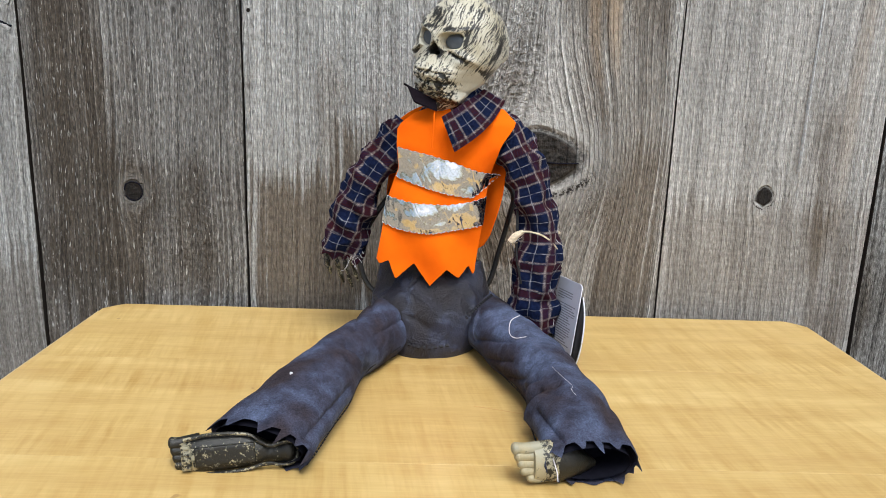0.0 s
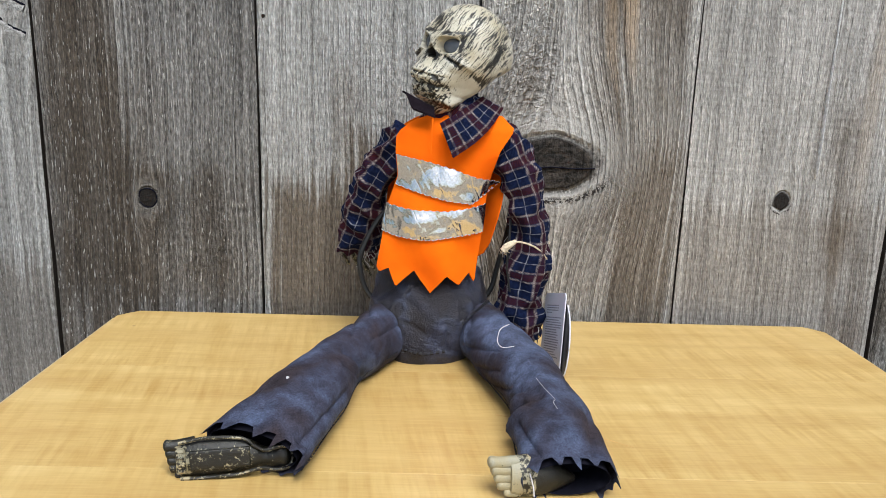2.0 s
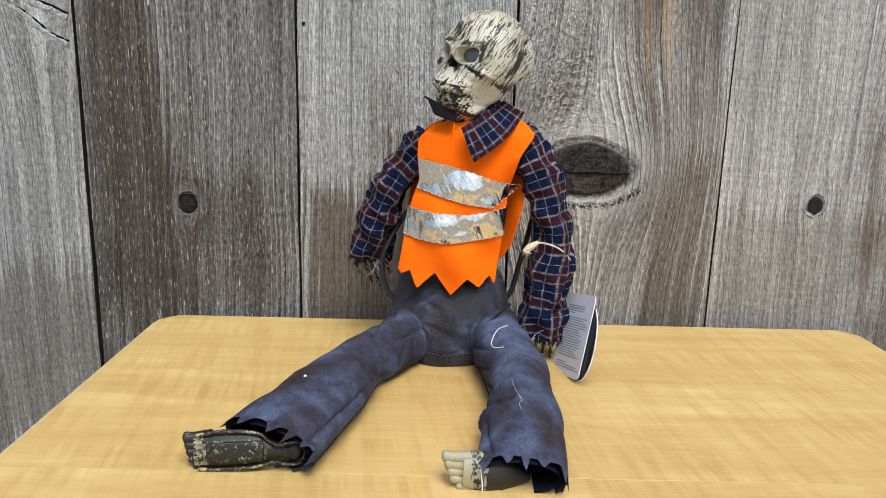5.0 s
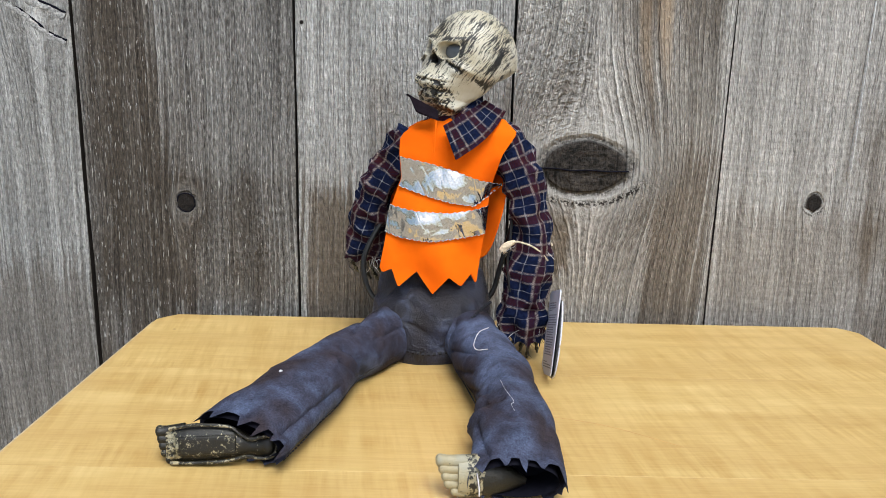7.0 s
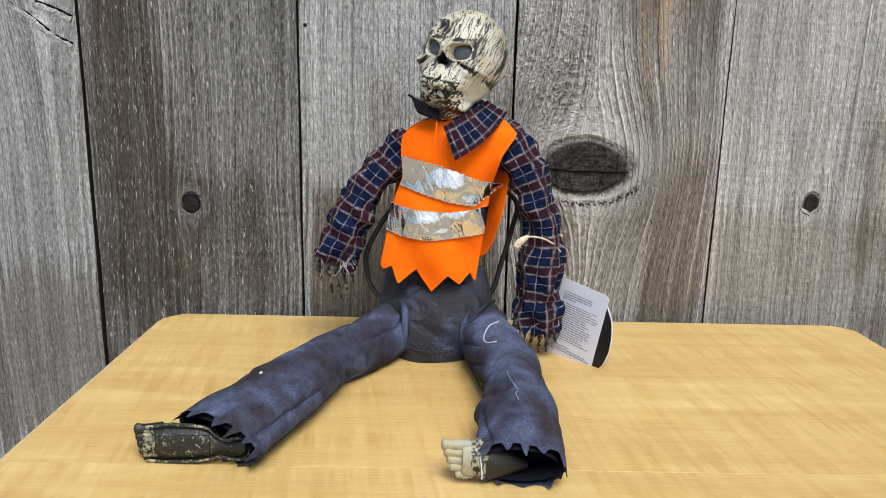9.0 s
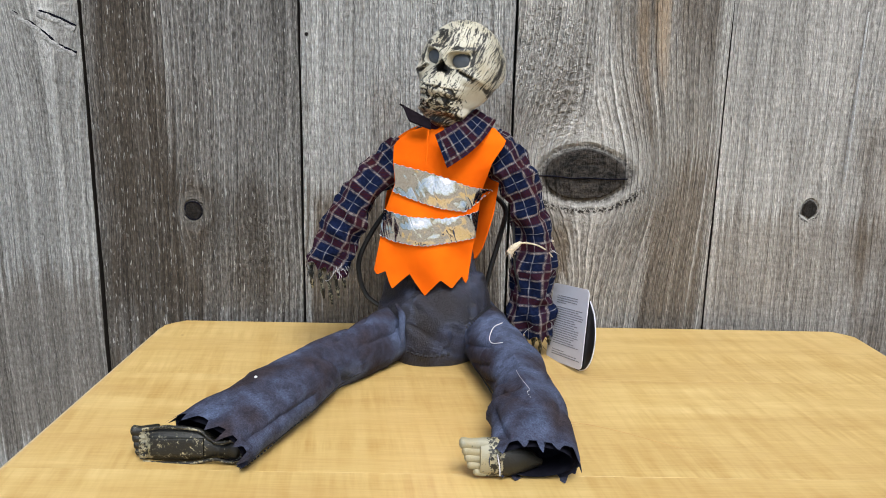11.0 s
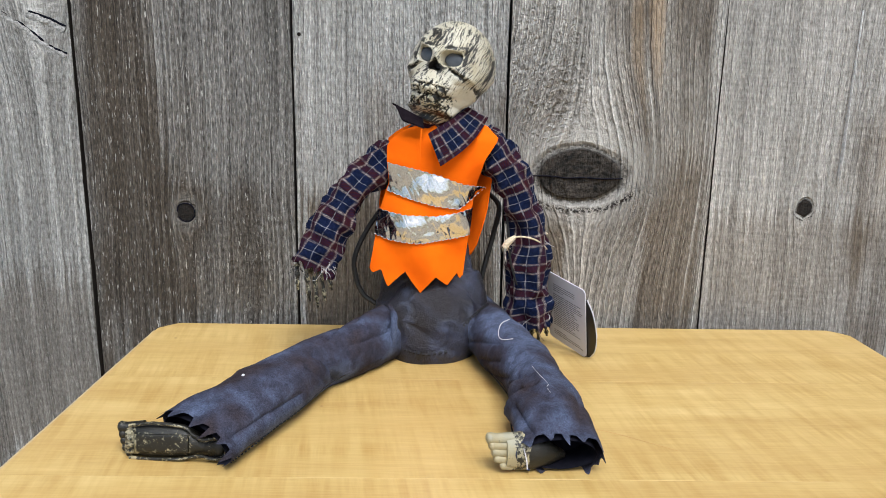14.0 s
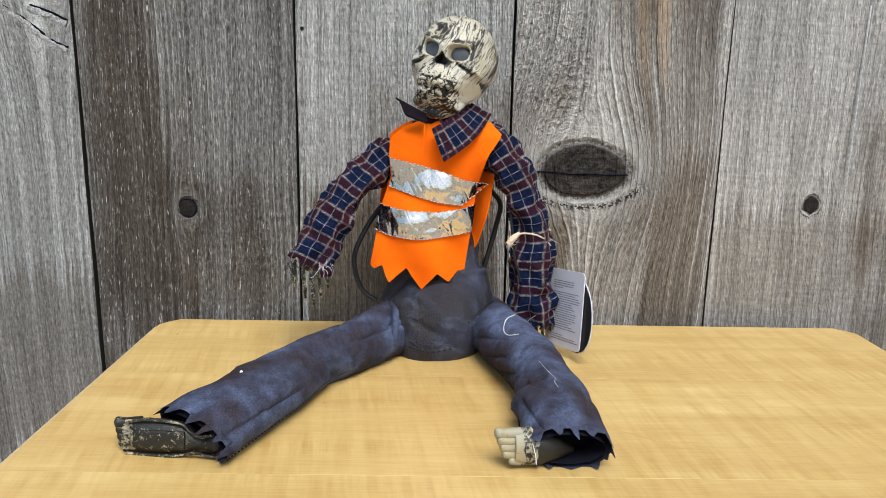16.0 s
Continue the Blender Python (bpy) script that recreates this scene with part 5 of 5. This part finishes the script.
TORSO_ROWS = [
    (0, 0.0011, -0.0019, 0.0532, 1.7, -0.1, 4.0), (0.5, 0.0009, -0.0026, 0.0535, 1.4, -0.3, -5.0), (1, 0.0005, -0.0020, 0.0529, 1.9, -1.1, 5.9),
    (1.5, 0.0010, -0.0020, 0.0527, 1.6, -0.8, 5.9), (2, 0.0005, -0.0021, 0.0518, -0.1, -3.1, 8.9), (2.5, 0.0007, -0.0023, 0.0529, 1.8, 0.0, 4.7),
    (3, -0.0002, -0.0014, 0.0517, 0.6, -5.0, 8.0), (3.5, 0.0009, -0.0024, 0.0522, -0.5, -2.1, 8.9), (4, 0.0016, -0.0022, 0.0533, 0.9, -1.3, 6.0),
    (6.5, -0.0007, -0.0017, 0.0516, -1.2, -3.5, 10.5), (7, -0.0001, -0.0021, 0.0517, -1.3, -3.3, 10.6), (7.5, 0.0007, -0.0023, 0.0516, -2.0, -3.4, 10.4),
    (8, 0.0003, -0.0026, 0.0522, -1.5, -3.2, 9.1), (8.5, 0.0001, -0.0026, 0.0528, -0.8, -1.2, 8.0), (9, -0.0000, -0.0020, 0.0530, -0.0, -0.0, 0.0),
    (11.5, -0.0039, -0.0028, 0.0523, 0.5, -0.1, 14.6), (12, -0.0030, -0.0025, 0.0526, 1.0, -2.2, 9.6), (12.5, -0.0074, -0.0037, 0.0531, 0.8, 4.2, 25.7),
    (13, -0.0046, -0.0035, 0.0526, 0.6, -0.4, 10.4), (13.5, -0.0061, -0.0038, 0.0533, 1.3, 2.8, 19.7), (14, -0.0043, -0.0032, 0.0533, 0.9, -0.2, 12.7),
    (14.5, -0.0034, -0.0026, 0.0522, 1.2, -3.5, 10.5), (15, -0.0022, -0.0023, 0.0530, 0.5, -3.5, 10.1), (15.5, -0.0026, -0.0025, 0.0529, 1.2, -2.4, 9.2),
    (16, -0.0054, -0.0034, 0.0530, 1.0, 1.9, 17.5),
]
SKULL_ROWS = [
    (0, 0.0143, -0.0016, 0.1451, 3.3, -1.0, -9.5), (0.5, 0.0131, -0.0038, 0.1453, -1.9, -3.9, -6.9), (1, 0.0134, -0.0017, 0.1451, 4.9, -0.4, -15.8),
    (1.5, 0.0151, -0.0011, 0.1446, 2.0, 1.7, -16.6), (2, 0.0090, 0.0014, 0.1445, -0.6, 0.4, -14.3), (2.5, 0.0156, -0.0020, 0.1448, 2.5, 1.6, -11.9),
    (3, 0.0076, 0.0007, 0.1451, 6.1, -1.8, -23.0), (3.5, 0.0133, 0.0025, 0.1452, 1.0, -3.0, -15.2), (4, 0.0149, -0.0001, 0.1453, 3.7, 0.8, -17.6),
    (6.5, 0.0076, 0.0041, 0.1444, 1.4, -3.3, -13.8), (7, 0.0096, 0.0039, 0.1443, -0.2, -2.6, -17.5), (7.5, 0.0101, 0.0050, 0.1438, -1.0, -2.7, -18.0),
    (8, 0.0084, 0.0035, 0.1444, -2.9, -3.9, -10.3), (8.5, 0.0104, 0.0023, 0.1455, -1.4, -3.3, -2.2), (9, 0.0120, 0.0000, 0.1450, -0.0, 0.0, -4.0),
    (11.5, 0.0121, 0.0025, 0.1451, -1.3, 0.5, 10.5), (12, 0.0084, -0.0004, 0.1452, 1.5, 1.1, 3.5), (12.5, 0.0111, 0.0056, 0.1437, -1.4, 8.6, 27.2),
    (13, 0.0082, -0.0002, 0.1448, -3.1, 3.8, 9.1), (13.5, 0.0112, 0.0021, 0.1443, -2.3, 8.8, 18.4), (14, 0.0090, 0.0002, 0.1451, -3.0, 4.4, 10.6),
    (14.5, 0.0043, -0.0010, 0.1448, 3.3, 4.7, -3.5), (15, 0.0054, 0.0001, 0.1461, 1.5, 2.6, 0.1), (15.5, 0.0071, -0.0009, 0.1453, 0.2, 5.6, -2.6),
    (16, 0.0110, 0.0021, 0.1447, -3.3, 5.7, 19.5),
]
ARM_R_ROWS = [
    (0, 0.0402, -0.0020, 0.1284, -2.1, 1.2, -2.5), (0.5, 0.0394, -0.0081, 0.1296, -2.5, -1.5, -5.7), (1, 0.0384, -0.0014, 0.1279, -2.6, 1.4, -1.3),
    (1.5, 0.0393, -0.0009, 0.1277, -2.2, 1.8, -0.5), (2, 0.0352, 0.0028, 0.1278, 2.4, 2.8, 7.7), (2.5, 0.0399, -0.0018, 0.1282, 2.4, 2.7, 4.2),
    (3, 0.0322, 0.0015, 0.1282, 2.7, 2.8, 6.2), (3.5, 0.0366, 0.0034, 0.1284, 2.1, 5.1, 7.2), (4, 0.0390, 0.0001, 0.1294, 2.4, 4.1, 4.9),
    (6.5, 0.0328, 0.0057, 0.1287, -0.4, 1.4, 2.8), (7, 0.0335, 0.0056, 0.1289, 0.0, 1.6, 0.1), (7.5, 0.0340, 0.0061, 0.1289, 0.4, 1.7, -1.3),
    (8, 0.0341, 0.0046, 0.1299, 0.3, 1.2, 0.5), (8.5, 0.0369, 0.0036, 0.1305, -0.5, 0.4, 3.7), (9, 0.0390, -0.0020, 0.1300, 0.0, -0.0, 0.0),
    (11.5, 0.0342, 0.0061, 0.1280, 0.6, -1.2, 14.0), (12, 0.0331, 0.0018, 0.1298, 0.4, -2.3, 8.8), (12.5, 0.0335, 0.0147, 0.1269, -1.4, 1.6, 33.2),
    (13, 0.0338, 0.0024, 0.1286, 1.3, -3.0, 11.3), (13.5, 0.0350, 0.0089, 0.1275, 1.8, -0.9, 20.7), (14, 0.0340, 0.0041, 0.1299, 1.1, -2.2, 13.3),
    (14.5, 0.0310, 0.0018, 0.1296, 2.3, -2.5, 10.4), (15, 0.0320, 0.0027, 0.1307, 2.3, -1.5, 9.8), (15.5, 0.0332, 0.0014, 0.1300, 2.3, -1.0, 9.0),
    (16, 0.0348, 0.0078, 0.1281, 1.1, -1.3, 18.4),
]
ARM_L_ROWS = [
    (0, -0.0230, -0.0018, 0.1274, 12.1, -4.7, -0.6), (0.5, -0.0237, 0.0016, 0.1268, -6.0, -0.5, -1.9), (1, -0.0247, -0.0030, 0.1267, 18.3, -5.3, -1.4),
    (1.5, -0.0239, -0.0026, 0.1267, 16.2, -5.0, -0.5), (2, -0.0276, -0.0023, 0.1246, 26.9, -9.4, -3.9), (2.5, -0.0232, -0.0025, 0.1272, 14.9, -1.0, -0.9),
    (3, -0.0305, -0.0023, 0.1237, 26.6, -11.5, -4.2), (3.5, -0.0260, -0.0017, 0.1255, 21.8, -8.7, -1.4), (4, -0.0240, -0.0020, 0.1270, 18.7, -6.3, -1.9),
    (6.5, -0.0295, -0.0013, 0.1242, 22.1, -8.9, 0.0), (7, -0.0286, -0.0015, 0.1244, 24.2, -12.6, -1.4), (7.5, -0.0281, -0.0008, 0.1242, 21.5, -10.6, -0.2),
    (8, -0.0282, -0.0011, 0.1248, 19.4, -9.9, -0.2), (8.5, -0.0257, -0.0012, 0.1264, 9.9, -5.1, 3.6), (9, -0.0240, 0.0020, 0.1270, 0.0, -0.0, 0.0),
    (11.5, -0.0282, -0.0057, 0.1262, -2.3, 1.7, 15.6), (12, -0.0300, -0.0044, 0.1256, -1.9, -0.5, 10.6), (12.5, -0.0282, -0.0119, 0.1244, -9.1, 6.9, 28.8),
    (13, -0.0298, -0.0051, 0.1258, -7.2, 2.3, 13.4), (13.5, -0.0276, -0.0098, 0.1261, -8.1, 6.0, 24.0), (14, -0.0298, -0.0066, 0.1254, -9.5, 3.7, 16.7),
    (14.5, -0.0317, -0.0053, 0.1247, 1.6, -7.1, 10.4), (15, -0.0308, -0.0040, 0.1254, 0.2, -6.9, 10.4), (15.5, -0.0296, -0.0043, 0.1260, 9.3, -6.0, 5.8),
    (16, -0.0289, -0.0091, 0.1247, -8.9, 6.8, 22.1),
]
LEG_L_ROWS = [
    (0, -0.0184, -0.0085, 0.0205, -0.2, -1.3, 9.9), (0.5, -0.0176, -0.0117, 0.0201, -0.3, -1.6, -2.5), (1, -0.0169, -0.0075, 0.0204, 0.4, -1.1, 11.0),
    (1.5, -0.0165, -0.0086, 0.0202, 0.0, -1.8, 12.0), (2, -0.0186, -0.0090, 0.0196, -0.1, -2.9, 15.0), (2.5, -0.0199, -0.0094, 0.0204, 0.1, -0.5, 9.6),
    (3, -0.0193, -0.0074, 0.0198, 0.1, -1.9, 11.2), (3.5, -0.0212, -0.0067, 0.0197, -0.4, -1.7, 12.5), (4, -0.0194, -0.0086, 0.0201, 0.1, -0.7, 9.7),
    (6.5, -0.0152, -0.0089, 0.0195, -1.2, -3.5, 12.4), (7, -0.0153, -0.0080, 0.0194, -0.6, -3.3, 11.5), (7.5, -0.0146, -0.0089, 0.0194, -0.8, -3.4, 11.4),
    (8, -0.0161, -0.0101, 0.0193, -0.3, -3.0, 10.4), (8.5, -0.0185, -0.0127, 0.0194, -0.0, -1.0, 6.8), (9, -0.0220, -0.0120, 0.0200, -0.0, -0.0, 0.0),
    (11.5, -0.0192, -0.0211, 0.0198, 1.0, 0.5, 10.3), (12, -0.0193, -0.0163, 0.0191, 1.2, -2.0, 5.4), (12.5, -0.0189, -0.0287, 0.0213, 2.6, 5.5, 17.5),
    (13, -0.0210, -0.0200, 0.0191, 1.1, -0.8, 4.7), (13.5, -0.0198, -0.0271, 0.0207, 1.8, 4.0, 11.5), (14, -0.0218, -0.0235, 0.0199, 0.9, 1.6, 6.6),
    (14.5, -0.0208, -0.0139, 0.0185, 1.3, -3.5, 6.2), (15, -0.0193, -0.0135, 0.0185, 1.5, -3.6, 4.6), (15.5, -0.0200, -0.0147, 0.0189, 1.3, -2.0, 4.4),
    (16, -0.0212, -0.0260, 0.0204, 1.4, 3.4, 9.7),
]
LEG_R_ROWS = [
    (0, 0.0282, -0.0161, 0.0200, 0.8, -0.6, 10.0), (0.5, 0.0316, -0.0171, 0.0206, 0.5, -1.1, -3.0), (1, 0.0263, -0.0161, 0.0199, 1.3, -1.0, 10.7),
    (1.5, 0.0262, -0.0165, 0.0201, 1.3, -1.6, 11.5), (2, 0.0254, -0.0166, 0.0209, 1.3, -2.8, 13.4), (2.5, 0.0253, -0.0150, 0.0200, 1.3, -0.5, 7.4),
    (3, 0.0178, -0.0132, 0.0206, 2.5, -1.9, 7.1), (3.5, 0.0182, -0.0119, 0.0209, 2.2, -2.4, 2.3), (4, 0.0193, -0.0096, 0.0205, 2.5, -1.8, 0.3),
    (6.5, 0.0163, -0.0186, 0.0204, 0.3, -2.9, 11.1), (7, 0.0167, -0.0204, 0.0203, 0.4, -2.8, 10.5), (7.5, 0.0159, -0.0199, 0.0203, 0.5, -2.8, 10.9),
    (8, 0.0170, -0.0188, 0.0205, 0.7, -3.0, 9.3), (8.5, 0.0193, -0.0162, 0.0202, 0.6, -1.0, 5.8), (9, 0.0200, -0.0150, 0.0200, 0.0, -0.0, 0.0),
    (11.5, 0.0258, -0.0091, 0.0201, 1.0, -0.1, 14.7), (12, 0.0262, -0.0097, 0.0210, 1.2, -2.2, 10.7), (12.5, 0.0250, 0.0002, 0.0184, 2.6, 5.4, 24.5),
    (13, 0.0284, -0.0088, 0.0209, 1.0, -1.2, 12.2), (13.5, 0.0268, -0.0048, 0.0189, 1.5, 3.6, 20.8), (14, 0.0283, -0.0081, 0.0199, 0.9, 1.0, 16.0),
    (14.5, 0.0282, -0.0130, 0.0215, 0.8, -3.7, 16.1), (15, 0.0271, -0.0135, 0.0215, 1.0, -4.2, 16.6), (15.5, 0.0282, -0.0127, 0.0212, 0.8, -2.7, 15.6),
    (16, 0.0284, -0.0054, 0.0193, 1.2, 2.2, 20.4),
]
TAG_ROWS = [
    (0, 0.0581, -0.0788, 0.5458, -8.6, -5.9, -78.3), (0.5, 0.0601, -0.0709, 0.5470, -5.8, 6.6, -71.5), (1, 0.0514, -0.0784, 0.5444, -11.7, -4.2, -70.9),
    (1.5, 0.0478, -0.0779, 0.5429, -13.8, -6.6, -69.3), (2, 0.0418, -0.0726, 0.5365, -7.4, -16.9, -80.9), (2.5, 0.0446, -0.0688, 0.5416, -12.9, -7.0, -70.1),
    (3, 0.0298, -0.0681, 0.5380, -18.8, 0.5, -52.9), (3.5, 0.0307, -0.0727, 0.5356, -6.6, -14.7, -77.1), (4, 0.0337, -0.0730, 0.5393, -15.3, -11.6, -75.0),
    (6.5, 0.0219, -0.0768, 0.5399, -15.2, -12.8, -74.6), (7, 0.0198, -0.0795, 0.5401, -6.5, -18.6, -90.4), (7.5, 0.0196, -0.0779, 0.5389, -4.8, -18.0, -90.1),
    (8, 0.0224, -0.0746, 0.5384, -7.1, -11.0, -77.4), (8.5, 0.0256, -0.0737, 0.5422, -3.0, -8.5, -67.1), (9, 0.0271, -0.0710, 0.5462, -7.2, 7.2, -48.2),
    (11.5, 0.0223, -0.0612, 0.5440, -8.4, -8.7, -66.4), (12, 0.0196, -0.0624, 0.5440, -10.8, -3.1, -66.7), (12.5, 0.0229, -0.0494, 0.5497, 10.2, -7.2, -36.3),
    (13, 0.0239, -0.0552, 0.5476, 2.0, -17.2, -89.4), (13.5, 0.0258, -0.0493, 0.5483, 5.6, 2.5, -71.0), (14, 0.0249, -0.0514, 0.5494, 11.6, 7.2, -59.9),
    (14.5, 0.0209, -0.0537, 0.5418, -12.1, -1.3, -43.2), (15, 0.0194, -0.0549, 0.5428, -5.8, -16.7, -46.0), (15.5, 0.0165, -0.0565, 0.5415, -10.6, -9.5, -71.7),
    (16, 0.0243, -0.0499, 0.5493, -6.7, -7.2, -64.9),
]


def motions():
    for ob, rows in ((doll, DOLL_ROWS), (torso, TORSO_ROWS), (skull, SKULL_ROWS), (arm_r, ARM_R_ROWS), (arm_l, ARM_L_ROWS), (leg_l, LEG_L_ROWS), (leg_r, LEG_R_ROWS), (tag, TAG_ROWS)):
        walk(ob, [(t, pose(x, y, z, rx, ry, rz)) for t, x, y, z, rx, ry, rz in rows])
    # The seat rests flat on the table while the rest of the doll twists over it.
    walk(seat, [(t, pose(x, y, z, rx, ry, rz).inverted() @ pose(x, y - (0.0025 if t < 10 else 0.0065), z, 0, 0, 0.25 * rz)) for t, x, y, z, rx, ry, rz in DOLL_ROWS])


motions()
